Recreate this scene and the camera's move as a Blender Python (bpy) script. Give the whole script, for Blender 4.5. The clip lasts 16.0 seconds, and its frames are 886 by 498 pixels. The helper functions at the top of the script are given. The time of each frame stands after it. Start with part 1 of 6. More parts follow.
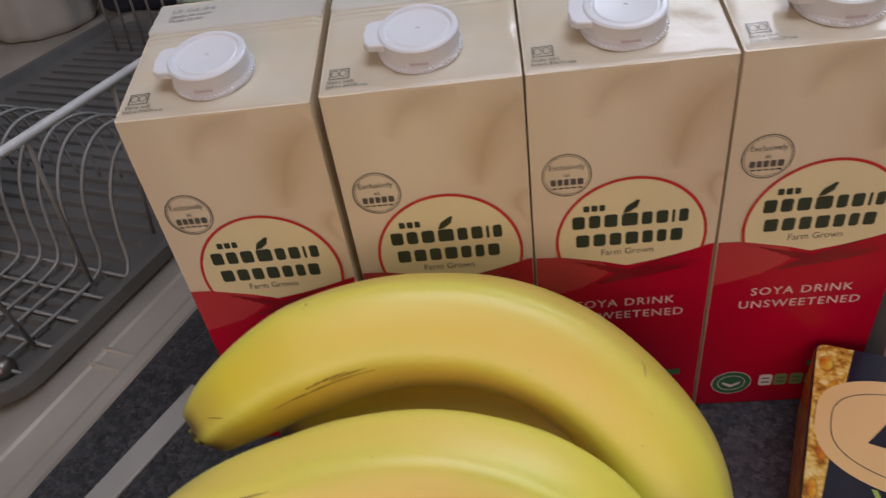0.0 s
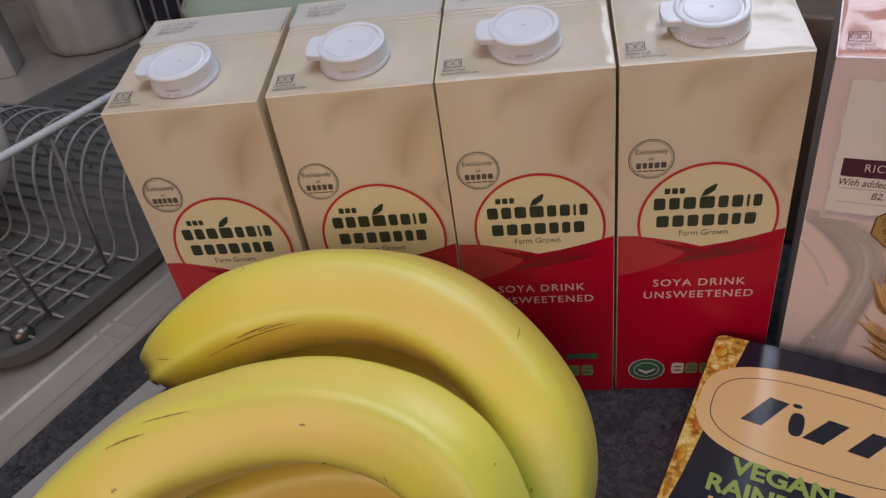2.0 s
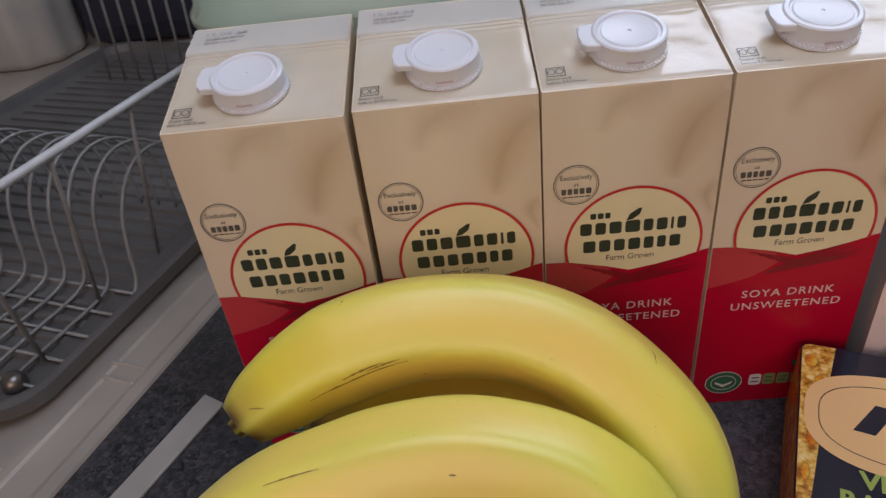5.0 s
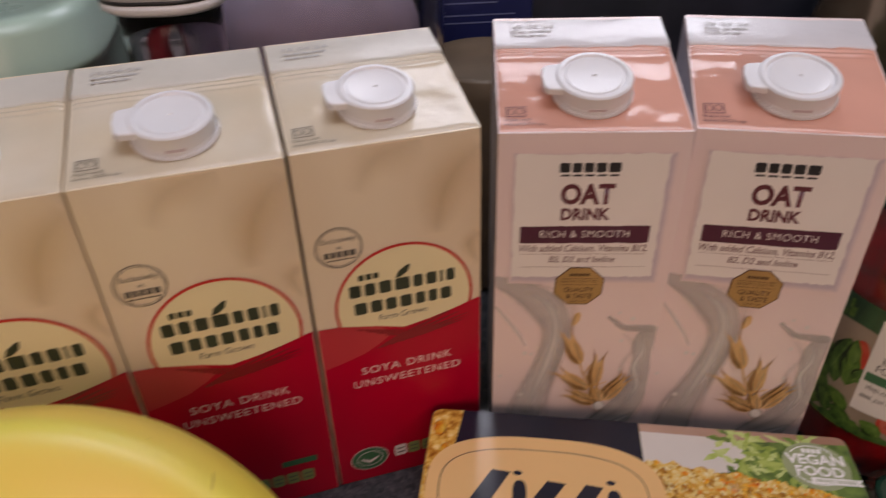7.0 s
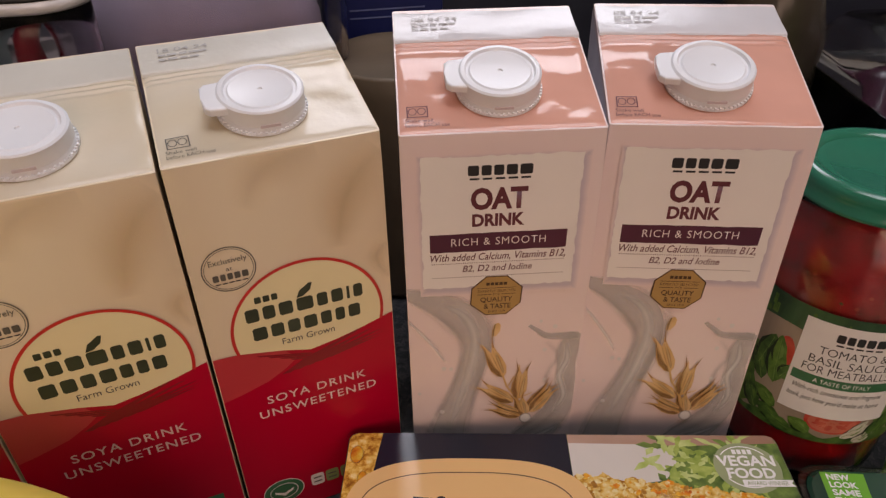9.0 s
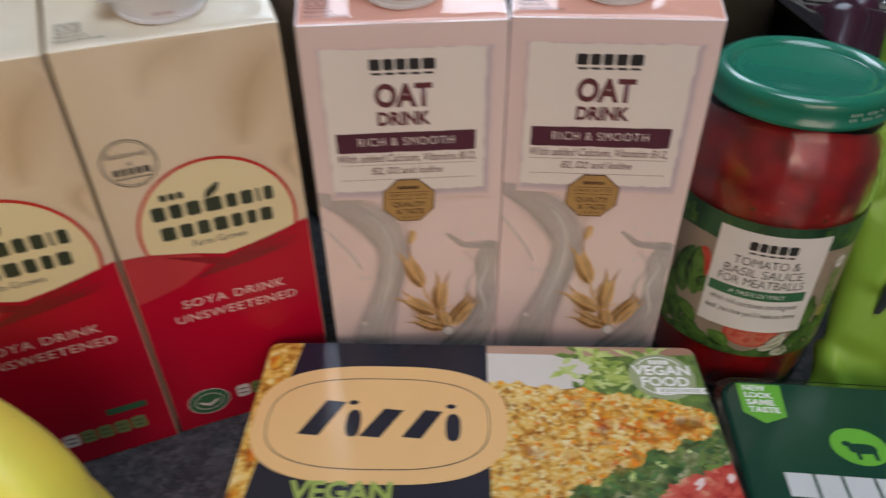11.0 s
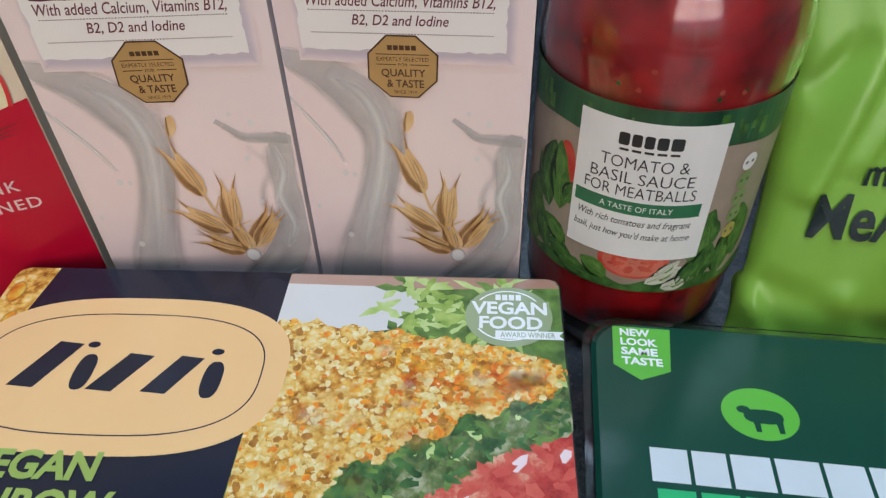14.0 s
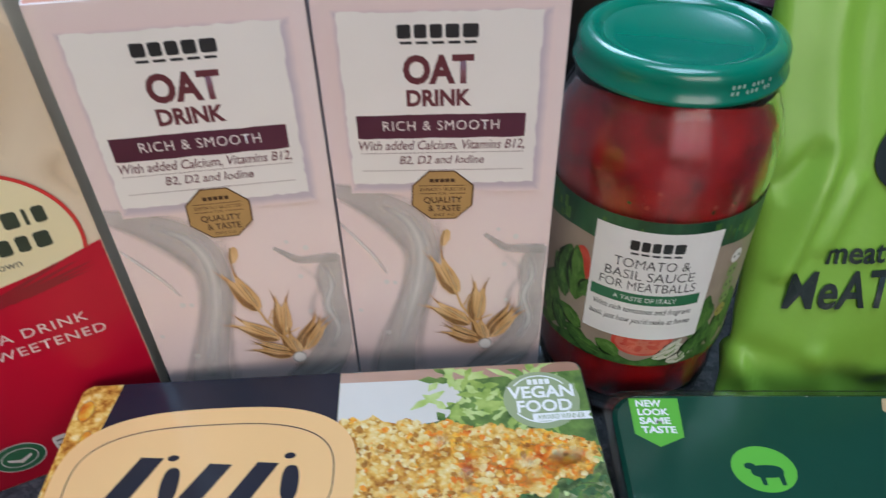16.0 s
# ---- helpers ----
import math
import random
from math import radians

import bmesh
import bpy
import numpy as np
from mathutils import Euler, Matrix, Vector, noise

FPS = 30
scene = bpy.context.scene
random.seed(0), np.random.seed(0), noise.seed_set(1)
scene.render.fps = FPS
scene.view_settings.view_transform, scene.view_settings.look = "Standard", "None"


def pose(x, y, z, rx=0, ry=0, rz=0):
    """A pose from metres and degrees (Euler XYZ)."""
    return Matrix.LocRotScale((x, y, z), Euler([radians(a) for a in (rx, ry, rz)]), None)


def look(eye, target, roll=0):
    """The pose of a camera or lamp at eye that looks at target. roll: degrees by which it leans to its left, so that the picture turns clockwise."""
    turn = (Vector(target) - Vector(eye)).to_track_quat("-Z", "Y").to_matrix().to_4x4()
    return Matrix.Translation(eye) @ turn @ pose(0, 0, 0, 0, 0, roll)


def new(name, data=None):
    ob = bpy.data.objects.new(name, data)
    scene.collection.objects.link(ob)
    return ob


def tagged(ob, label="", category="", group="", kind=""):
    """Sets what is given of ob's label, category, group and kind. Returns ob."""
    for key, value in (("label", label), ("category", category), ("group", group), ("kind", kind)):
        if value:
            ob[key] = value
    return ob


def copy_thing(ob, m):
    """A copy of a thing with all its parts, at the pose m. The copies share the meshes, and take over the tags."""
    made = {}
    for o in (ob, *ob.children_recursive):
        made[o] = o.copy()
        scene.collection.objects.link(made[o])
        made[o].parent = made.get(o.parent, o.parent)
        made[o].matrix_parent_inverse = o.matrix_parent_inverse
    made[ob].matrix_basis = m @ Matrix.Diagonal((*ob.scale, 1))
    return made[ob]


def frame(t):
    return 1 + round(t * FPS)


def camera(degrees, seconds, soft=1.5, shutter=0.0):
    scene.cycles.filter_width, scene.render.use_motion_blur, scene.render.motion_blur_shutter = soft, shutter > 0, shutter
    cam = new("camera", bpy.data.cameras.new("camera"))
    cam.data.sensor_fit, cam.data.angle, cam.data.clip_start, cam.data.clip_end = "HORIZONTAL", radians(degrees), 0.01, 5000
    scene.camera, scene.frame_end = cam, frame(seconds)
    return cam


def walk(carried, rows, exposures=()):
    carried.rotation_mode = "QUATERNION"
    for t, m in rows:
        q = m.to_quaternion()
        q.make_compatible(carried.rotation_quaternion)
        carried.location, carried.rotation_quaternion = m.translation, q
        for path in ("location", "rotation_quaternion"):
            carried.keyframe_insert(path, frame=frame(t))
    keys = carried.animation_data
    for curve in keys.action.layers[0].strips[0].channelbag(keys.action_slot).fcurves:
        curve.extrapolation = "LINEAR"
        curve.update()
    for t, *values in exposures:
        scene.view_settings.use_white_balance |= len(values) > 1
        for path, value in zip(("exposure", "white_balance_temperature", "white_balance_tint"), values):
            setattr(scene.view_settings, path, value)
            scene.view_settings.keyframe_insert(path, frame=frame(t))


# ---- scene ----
cam = camera(63.9, 16.0, soft=1.3, shutter=0.5)
PATH = [
    (0, (0.1355, -0.2237, 0.2835), (-0.0627, 1.3445, -0.9417), -8.94),
    (0.5, (0.1573, -0.2417, 0.2781), (-0.0926, 1.3381, -0.9226), -9.37),
    (1, (0.1629, -0.2629, 0.2842), (-0.1315, 1.3191, -0.9034), -9.74),
    (1.5, (0.183, -0.2621, 0.2866), (-0.1369, 1.3322, -0.8779), -9.69),
    (2, (0.1909, -0.2643, 0.2891), (-0.1375, 1.3343, -0.8669), -9.28),
    (2.5, (0.1675, -0.2803, 0.3019), (-0.195, 1.324, -0.836), -9.40),
    (3, (0.1687, -0.2668, 0.294), (-0.1847, 1.3329, -0.8532), -8.82),
    (3.2, (0.1761, -0.2605, 0.291), (-0.1743, 1.3382, -0.8585), -8.71),
    (5.3, (0.1133, -0.2417, 0.2888), (0.0951, 1.3856, -0.8737), -5.90),
    (5.5, (0.121, -0.2358, 0.2931), (0.168, 1.3784, -0.8868), -4.90),
    (6, (0.1373, -0.2447, 0.2967), (0.308, 1.3782, -0.8597), -3.87),
    (6.5, (0.1597, -0.243, 0.3002), (0.4349, 1.3759, -0.8415), -3.45),
    (7, (0.2056, -0.2258, 0.2903), (0.6595, 1.3606, -0.8398), -1.66),
    (7.5, (0.2198, -0.2147, 0.2899), (0.7802, 1.3435, -0.8317), -1.11),
    (8, (0.2235, -0.2083, 0.2843), (0.8488, 1.3219, -0.8414), -0.83),
    (10.3, (0.2191, -0.2174, 0.2806), (0.8176, 1.2833, -0.8982), -1.03),
    (10.5, (0.2117, -0.2261, 0.2738), (0.8061, 1.2691, -0.9141), -0.96),
    (11, (0.2502, -0.2356, 0.2609), (0.8402, 1.2441, -0.9484), -0.71),
    (11.5, (0.309, -0.2314, 0.2362), (0.9091, 1.2094, -1.0143), 0.06),
    (12, (0.3348, -0.2133, 0.2122), (0.9076, 1.2025, -1.079), -0.18),
    (12.5, (0.3461, -0.2008, 0.2032), (0.8877, 1.2014, -1.116), -0.44),
    (13, (0.3502, -0.2, 0.2041), (0.8602, 1.1945, -1.1358), -0.87),
    (13.5, (0.3451, -0.2049, 0.2047), (0.8361, 1.1898, -1.142), -1.38),
    (14, (0.3393, -0.2166, 0.2054), (0.8287, 1.183, -1.137), -1.78),
    (14.5, (0.3379, -0.2235, 0.2131), (0.8545, 1.1854, -1.1091), -1.86),
    (15, (0.3263, -0.2261, 0.2244), (0.8821, 1.1791, -1.0857), -2.03),
    (15.5, (0.3256, -0.2207, 0.2346), (0.9448, 1.1717, -1.0607), -1.71),
    (16, (0.3086, -0.2111, 0.2439), (0.9729, 1.1745, -1.0364), -1.54),
]
walk(cam, [(t, look(eye, target, roll)) for t, eye, target, roll in PATH],
     exposures=[(0.0, -0.04, 7200, 33), (2.5, -0.04, 6950, 33), (5.5, -0.04, 6900, 34), (6.5, -0.13, 7500, 36), (7.5, 0.04, 8200, 40), (8.2, 0.04, 8200, 38), (10.5, 0.02, 8300, 36), (11.0, 0.28, 6900, 24), (11.5, 0.56, 6250, 19), (12.5, 0.73, 6050, 18), (14.0, 0.78, 5900, 16), (16.0, 0.72, 5850, 16)])

# ---- daylight: sky, the window over the worktop, and assumed fills overhead and behind the camera ----
world = bpy.data.worlds.new("world")
scene.world = world
world.use_nodes = True
sky = world.node_tree.nodes.new("ShaderNodeTexSky")
sky.sky_type, sky.sun_disc, sky.sun_elevation, sky.sun_rotation = "NISHITA", False, radians(38), radians(20)
back = world.node_tree.nodes["Background"]
back.inputs["Strength"].default_value = 0.06
world.node_tree.links.new(sky.outputs["Color"], back.inputs["Color"])


def window_light(name, eye, target, wide, high, watts, colour):
    lamp = bpy.data.lights.new(name, "AREA")
    lamp.shape, lamp.size, lamp.size_y, lamp.energy, lamp.color = "RECTANGLE", wide, high, watts, colour
    ob = new(name, lamp)
    ob.matrix_basis = look(eye, target)
    return ob


# assumed overhead source, added to light tops and shade undersides
window_light("overhead_fill_light", (0.4, -0.25, 1.72), (0.4, -0.25, 0.0), 1.0, 0.8, 14.2, (0.64, 0.86, 1.0))
window_light("window_daylight", (0.88, 0.985, 1.26), (0.75, 0.0, 0.9), 0.86, 0.56, 10.0, (0.6, 0.84, 1.0))
# assumed source behind the camera, added to brighten the carton fronts
window_light("front_fill_light", (-0.2, -2.05, 1.05), (0.2, 0.0, 0.1), 1.5, 1.1, 12.8, (1.0, 0.84, 0.66))

# ---- materials ----
def mat(name, colour, rough=0.5, vary=0.06, size=40.0, bump=0.0, metal=0.0, coat=0.0, second=None, detail=4.0, stretch=None, spec=0.5, contrast=(0.3, 0.7)):
    """A surface whose colour drifts between two tones, with fine grain."""
    m = bpy.data.materials.new(name)
    m.use_nodes = True
    nt = m.node_tree
    b = nt.nodes["Principled BSDF"]
    b.inputs["Metallic"].default_value, b.inputs["Coat Weight"].default_value = metal, coat
    b.inputs["Coat Roughness"].default_value, b.inputs["Specular IOR Level"].default_value = 0.12, spec
    co = nt.nodes.new("ShaderNodeTexCoord")
    src = co.outputs["Object"]
    if stretch:
        mp = nt.nodes.new("ShaderNodeMapping")
        mp.inputs["Scale"].default_value = stretch
        nt.links.new(src, mp.inputs["Vector"])
        src = mp.outputs["Vector"]
    n = nt.nodes.new("ShaderNodeTexNoise")
    n.inputs["Scale"].default_value, n.inputs["Detail"].default_value = size, detail
    nt.links.new(src, n.inputs["Vector"])
    ramp = nt.nodes.new("ShaderNodeValToRGB")
    a = tuple(max(0.0, c * (1 - vary)) for c in colour)
    z = second or tuple(min(1.0, c * (1 + vary)) for c in colour)
    ramp.color_ramp.elements[0].position, ramp.color_ramp.elements[1].position = contrast
    ramp.color_ramp.elements[0].color, ramp.color_ramp.elements[1].color = (*a, 1), (*z, 1)
    nt.links.new(n.outputs["Fac"], ramp.inputs["Fac"])
    nt.links.new(ramp.outputs["Color"], b.inputs["Base Color"])
    r = nt.nodes.new("ShaderNodeMapRange")
    r.inputs["To Min"].default_value, r.inputs["To Max"].default_value = rough * 0.85, min(1.0, rough * 1.15)
    nt.links.new(n.outputs["Fac"], r.inputs["Value"])
    nt.links.new(r.outputs["Result"], b.inputs["Roughness"])
    if bump:
        f = nt.nodes.new("ShaderNodeTexNoise")
        f.inputs["Scale"].default_value, f.inputs["Detail"].default_value = size * 5, 3
        nt.links.new(src, f.inputs["Vector"])
        u = nt.nodes.new("ShaderNodeBump")
        u.inputs["Strength"].default_value, u.inputs["Distance"].default_value = bump, 0.001
        nt.links.new(f.outputs["Fac"], u.inputs["Height"])
        nt.links.new(u.outputs["Normal"], b.inputs["Normal"])
    return m


def clear(name, colour, rough=0.03, ior=1.45):
    m = bpy.data.materials.new(name)
    m.use_nodes = True
    b = m.node_tree.nodes["Principled BSDF"]
    b.inputs["Base Color"].default_value = (*colour, 1)
    b.inputs["Roughness"].default_value, b.inputs["IOR"].default_value = rough, ior
    b.inputs["Transmission Weight"].default_value = 1.0
    return m


def speckle(name, base, tones, size, rough, bump=0.0):
    """Chips of several tones, for laminate, crumbs and the like."""
    m = bpy.data.materials.new(name)
    m.use_nodes = True
    nt = m.node_tree
    b = nt.nodes["Principled BSDF"]
    b.inputs["Roughness"].default_value = rough
    co = nt.nodes.new("ShaderNodeTexCoord")
    warp = nt.nodes.new("ShaderNodeTexNoise")
    warp.inputs["Scale"].default_value, warp.inputs["Detail"].default_value = size * 0.6, 5
    nt.links.new(co.outputs["Object"], warp.inputs["Vector"])
    mix = nt.nodes.new("ShaderNodeMix")
    mix.data_type = "RGBA"
    mix.inputs["Factor"].default_value = 0.012
    nt.links.new(co.outputs["Object"], mix.inputs["A"])
    nt.links.new(warp.outputs["Color"], mix.inputs["B"])
    v = nt.nodes.new("ShaderNodeTexVoronoi")
    v.inputs["Scale"].default_value = size
    nt.links.new(mix.outputs["Result"], v.inputs["Vector"])
    sep = nt.nodes.new("ShaderNodeSeparateColor")
    nt.links.new(v.outputs["Color"], sep.inputs["Color"])
    blend = nt.nodes.new("ShaderNodeMath")
    blend.operation = "MULTIPLY_ADD"
    blend.inputs[1].default_value = 0.55
    nt.links.new(sep.outputs["Red"], blend.inputs[0])
    half = nt.nodes.new("ShaderNodeMath")
    half.operation = "MULTIPLY"
    half.inputs[1].default_value = 0.45
    nt.links.new(warp.outputs["Fac"], half.inputs[0])
    nt.links.new(half.outputs["Value"], blend.inputs[2])
    ramp = nt.nodes.new("ShaderNodeValToRGB")
    ramp.color_ramp.elements[0].color, ramp.color_ramp.elements[1].color = (*base, 1), (*tones[-1], 1)
    ramp.color_ramp.elements[0].position, ramp.color_ramp.elements[1].position = 0.2, 0.8
    for k, tone in enumerate(tones[:-1]):
        e = ramp.color_ramp.elements.new(0.2 + 0.6 * (k + 1) / len(tones))
        e.color = (*tone, 1)
    nt.links.new(blend.outputs["Value"], ramp.inputs["Fac"])
    nt.links.new(ramp.outputs["Color"], b.inputs["Base Color"])
    if bump:
        u = nt.nodes.new("ShaderNodeBump")
        u.inputs["Strength"].default_value, u.inputs["Distance"].default_value = bump, 0.001
        nt.links.new(v.outputs["Distance"], u.inputs["Height"])
        nt.links.new(u.outputs["Normal"], b.inputs["Normal"])
    return m


def crumbly(name, stops, size, rough):
    """Baked crumb: fine grain over broader browned patches."""
    m = bpy.data.materials.new(name)
    m.use_nodes = True
    nt = m.node_tree
    b = nt.nodes["Principled BSDF"]
    b.inputs["Roughness"].default_value = rough
    co = nt.nodes.new("ShaderNodeTexCoord")
    v = nt.nodes.new("ShaderNodeTexVoronoi")
    v.inputs["Scale"].default_value, v.inputs["Randomness"].default_value = size, 1.0
    broad = nt.nodes.new("ShaderNodeTexNoise")
    broad.inputs["Scale"].default_value, broad.inputs["Detail"].default_value, broad.inputs["Roughness"].default_value = size * 0.42, 8, 0.7
    for n in (v, broad):
        nt.links.new(co.outputs["Object"], n.inputs["Vector"])
    a = nt.nodes.new("ShaderNodeMath")
    a.operation = "MULTIPLY_ADD"
    a.inputs[1].default_value = -0.2
    nt.links.new(v.outputs["Distance"], a.inputs[0])
    nt.links.new(broad.outputs["Fac"], a.inputs[2])
    ramp = nt.nodes.new("ShaderNodeValToRGB")
    els = ramp.color_ramp.elements
    els[0].position, els[0].color = stops[0][0], (*stops[0][1], 1)
    els[1].position, els[1].color = stops[-1][0], (*stops[-1][1], 1)
    for p, col in stops[1:-1]:
        els.new(p).color = (*col, 1)
    nt.links.new(a.outputs["Value"], ramp.inputs["Fac"])
    nt.links.new(ramp.outputs["Color"], b.inputs["Base Color"])
    return m


LAMINATE = speckle("worktop_laminate", (0.012, 0.013, 0.016), [(0.03, 0.032, 0.036), (0.05, 0.05, 0.055), (0.085, 0.083, 0.085)], 420, 0.34, 0.12)
STEEL = mat("brushed_steel", (0.56, 0.51, 0.45), 0.36, 0.2, 9, 0.08, 0.55, stretch=(1, 1, 1))
PLASTER = mat("wall_paint", (0.3, 0.285, 0.26), 0.75, 0.04, 5, 0.1)
TILE = mat("floor_vinyl", (0.3, 0.27, 0.23), 0.45, 0.15, 7)
CREAM = mat("cream_carton_print", (0.66, 0.52, 0.36), 0.32, 0.0, 14, 0.1, second=(0.8, 0.69, 0.52), stretch=(1.1, 1, 0.35), detail=1.0, contrast=(0.28, 0.55))
CREAM_TOP = mat("cream_carton_top", (0.62, 0.52, 0.37), 0.19, 0.0, 22, 0.3, second=(0.68, 0.62, 0.52), detail=2.0, spec=0.4)
FOIL_EDGE = mat("carton_seal_strip", (0.58, 0.56, 0.5), 0.3, 0.05, 24, 0.4)
RED = mat("crimson_print", (0.5, 0.004, 0.028), 0.3, 0.1, 12, spec=0.3)
RED_LIGHT = mat("light_red_print", (0.55, 0.05, 0.06), 0.3, 0.1, 12, spec=0.3)
RED_DARK = mat("dark_red_print", (0.26, 0.006, 0.018), 0.3, 0.1, 12)
RING = mat("red_ring_print", (0.62, 0.035, 0.03), 0.34, 0.05, 20)
DISC = mat("pale_yellow_print", (0.83, 0.74, 0.46), 0.36, 0.03, 20)
GREEN_INK = mat("dark_green_ink", (0.035, 0.05, 0.03), 0.45, 0.15, 80)
INK = mat("black_ink", (0.02, 0.02, 0.022), 0.45, 0.1, 80)
DATE_INK = mat("faint_grey_ink", (0.44, 0.43, 0.42), 0.5, 0.1, 80)
GREY_INK = mat("grey_ink", (0.11, 0.1, 0.085), 0.5, 0.1, 80)
WHITE_INK = mat("white_ink", (0.82, 0.8, 0.78), 0.45, 0.04, 60)
PINK_INK = mat("pale_pink_ink", (0.78, 0.6, 0.58), 0.45, 0.04, 60)
LOGO_GREEN = mat("green_seal_print", (0.03, 0.16, 0.07), 0.4, 0.1, 60)
CAP = mat("white_cap_plastic", (0.77, 0.79, 0.82), 0.3, 0.03, 30, 0.04)
PINK = mat("pale_pink_carton_print", (0.82, 0.66, 0.64), 0.25, 0.0, 9, 0.1, second=(0.86, 0.73, 0.71), detail=1.0)
PINK_TOP = mat("salmon_carton_top", (0.7, 0.35, 0.27), 0.08, 0.06, 14, 0.16)
SILVER_TOP = mat("pale_carton_strip", (0.62, 0.61, 0.63), 0.2, 0.06, 20, 0.35)
CARD = mat("off_white_card_print", (0.85, 0.81, 0.77), 0.4, 0.03, 25)
SLOT_SHADE = mat("lilac_slot_shade", (0.62, 0.54, 0.58), 0.4, 0.05, 25)
PLUM = mat("plum_print", (0.09, 0.018, 0.04), 0.4, 0.1, 40)
PLUM_TEXT = mat("brown_red_ink", (0.13, 0.025, 0.035), 0.45, 0.1, 40)
MILK = mat("grey_milk_print", (0.6, 0.58, 0.56), 0.3, 0.0, 34, second=(0.74, 0.7, 0.67), detail=3.0, stretch=(1.6, 1, 0.6))
GOLD = mat("bronze_seal_print", (0.46, 0.28, 0.1), 0.4, 0.1, 60)
OAT = mat("oat_husk_print", (0.58, 0.34, 0.12), 0.4, 0.0, 140, second=(0.84, 0.6, 0.32), stretch=(1, 1, 0.3))
SEAL_INK = mat("dark_brown_ink", (0.07, 0.03, 0.012), 0.45, 0.1, 60)
OAT_DARK = mat("oat_husk_shade_print", (0.4, 0.2, 0.07), 0.4, 0.2, 90)
NAVY = mat("navy_print", (0.012, 0.015, 0.028), 0.2, 0.25, 12)
PLATE = mat("peach_logo_print", (0.82, 0.5, 0.22), 0.22, 0.04, 16)
LIME_INK = mat("lime_ink", (0.32, 0.42, 0.09), 0.35, 0.06, 40)
BOX_SIDE = mat("dark_box_card", (0.02, 0.02, 0.025), 0.3, 0.2, 20)
CRUMB = crumbly("golden_crumb_print", [(0.24, (0.3, 0.1, 0.015)), (0.33, (0.56, 0.25, 0.035)), (0.41, (0.74, 0.43, 0.09)), (0.5, (0.8, 0.56, 0.2)), (0.62, (0.86, 0.74, 0.44))], 420, 0.2)
CRUMB_PALE = crumbly("pale_crumb_print", [(0.24, (0.6, 0.36, 0.09)), (0.36, (0.76, 0.55, 0.2)), (0.5, (0.82, 0.68, 0.36)), (0.64, (0.88, 0.8, 0.55))], 500, 0.2)
CRUMB_BROWN = mat("toasted_crumb_print", (0.4, 0.17, 0.03), 0.2, 0.3, 300)
CRUMB_ORANGE = crumbly("orange_crumb_print", [(0.16, (0.46, 0.07, 0.01)), (0.3, (0.76, 0.2, 0.02)), (0.43, (0.82, 0.34, 0.03)), (0.52, (0.86, 0.5, 0.06)), (0.66, (0.88, 0.68, 0.2))], 300, 0.22)
SPINACH = crumbly("spinach_print", [(0.2, (0.015, 0.03, 0.012)), (0.33, (0.06, 0.1, 0.03)), (0.44, (0.16, 0.2, 0.07)), (0.54, (0.36, 0.36, 0.2)), (0.68, (0.62, 0.58, 0.46))], 200, 0.22)
SAUCE_PRINT = crumbly("tomato_sauce_print", [(0.22, (0.2, 0.015, 0.015)), (0.36, (0.5, 0.05, 0.04)), (0.46, (0.62, 0.12, 0.08)), (0.56, (0.7, 0.35, 0.22)), (0.7, (0.8, 0.68, 0.55))], 160, 0.22)
WOOD_PRINT = mat("brown_board_print", (0.34, 0.16, 0.1), 0.22, 0.0, 30, second=(0.56, 0.38, 0.3), stretch=(0.3, 1, 1))
DISH_PRINT = mat("grey_white_dish_print", (0.66, 0.62, 0.57), 0.22, 0.05, 20)
ROCKET = mat("salad_leaf_print", (0.16, 0.28, 0.04), 0.22, 0.0, 140, second=(0.44, 0.54, 0.14))
ROCKET_LIGHT = mat("pale_leaf_print", (0.34, 0.46, 0.1), 0.22, 0.0, 140, second=(0.6, 0.68, 0.3))
ROCKET_DARK = mat("dark_leaf_print", (0.05, 0.1, 0.03), 0.22, 0.0, 140, second=(0.2, 0.32, 0.07))
SEAL_GREEN = mat("sage_seal_print", (0.33, 0.38, 0.21), 0.22, 0.05, 40)
PACK = mat("bottle_green_sleeve", (0.008, 0.055, 0.035), 0.2, 0.12, 14, 0.02, coat=0.3)
FLAG = mat("bright_green_print", (0.13, 0.45, 0.05), 0.25, 0.05, 40)
LOGO_WHITE = mat("pale_grey_print", (0.62, 0.64, 0.65), 0.3, 0.05, 40)
MINT_INK = mat("emerald_ink", (0.03, 0.42, 0.14), 0.3, 0.05, 40)
TAN_PRINT = mat("tan_print", (0.55, 0.36, 0.2), 0.3, 0.1, 40)
FILM = clear("clear_film", (0.96, 0.98, 0.97), 0.08)
POUCH = mat("lime_green_film", (0.22, 0.43, 0.045), 0.36, 0.07, 16, 0.06)
POUCH_INK = mat("charcoal_ink", (0.015, 0.025, 0.025), 0.35, 0.1, 40)
GLASS = clear("jar_glass", (0.97, 0.98, 0.97), 0.05, 1.45)
wave = GLASS.node_tree.nodes.new("ShaderNodeTexNoise")
wave.inputs["Scale"].default_value, wave.inputs["Detail"].default_value = 46, 2
stretch_map = GLASS.node_tree.nodes.new("ShaderNodeMapping")
stretch_map.inputs["Scale"].default_value = (1.0, 1.0, 0.45)
wave_co = GLASS.node_tree.nodes.new("ShaderNodeTexCoord")
wave_bump = GLASS.node_tree.nodes.new("ShaderNodeBump")
wave_bump.inputs["Strength"].default_value, wave_bump.inputs["Distance"].default_value = 0.28, 0.003
GLASS.node_tree.links.new(wave_co.outputs["Object"], stretch_map.inputs["Vector"])
GLASS.node_tree.links.new(stretch_map.outputs["Vector"], wave.inputs["Vector"])
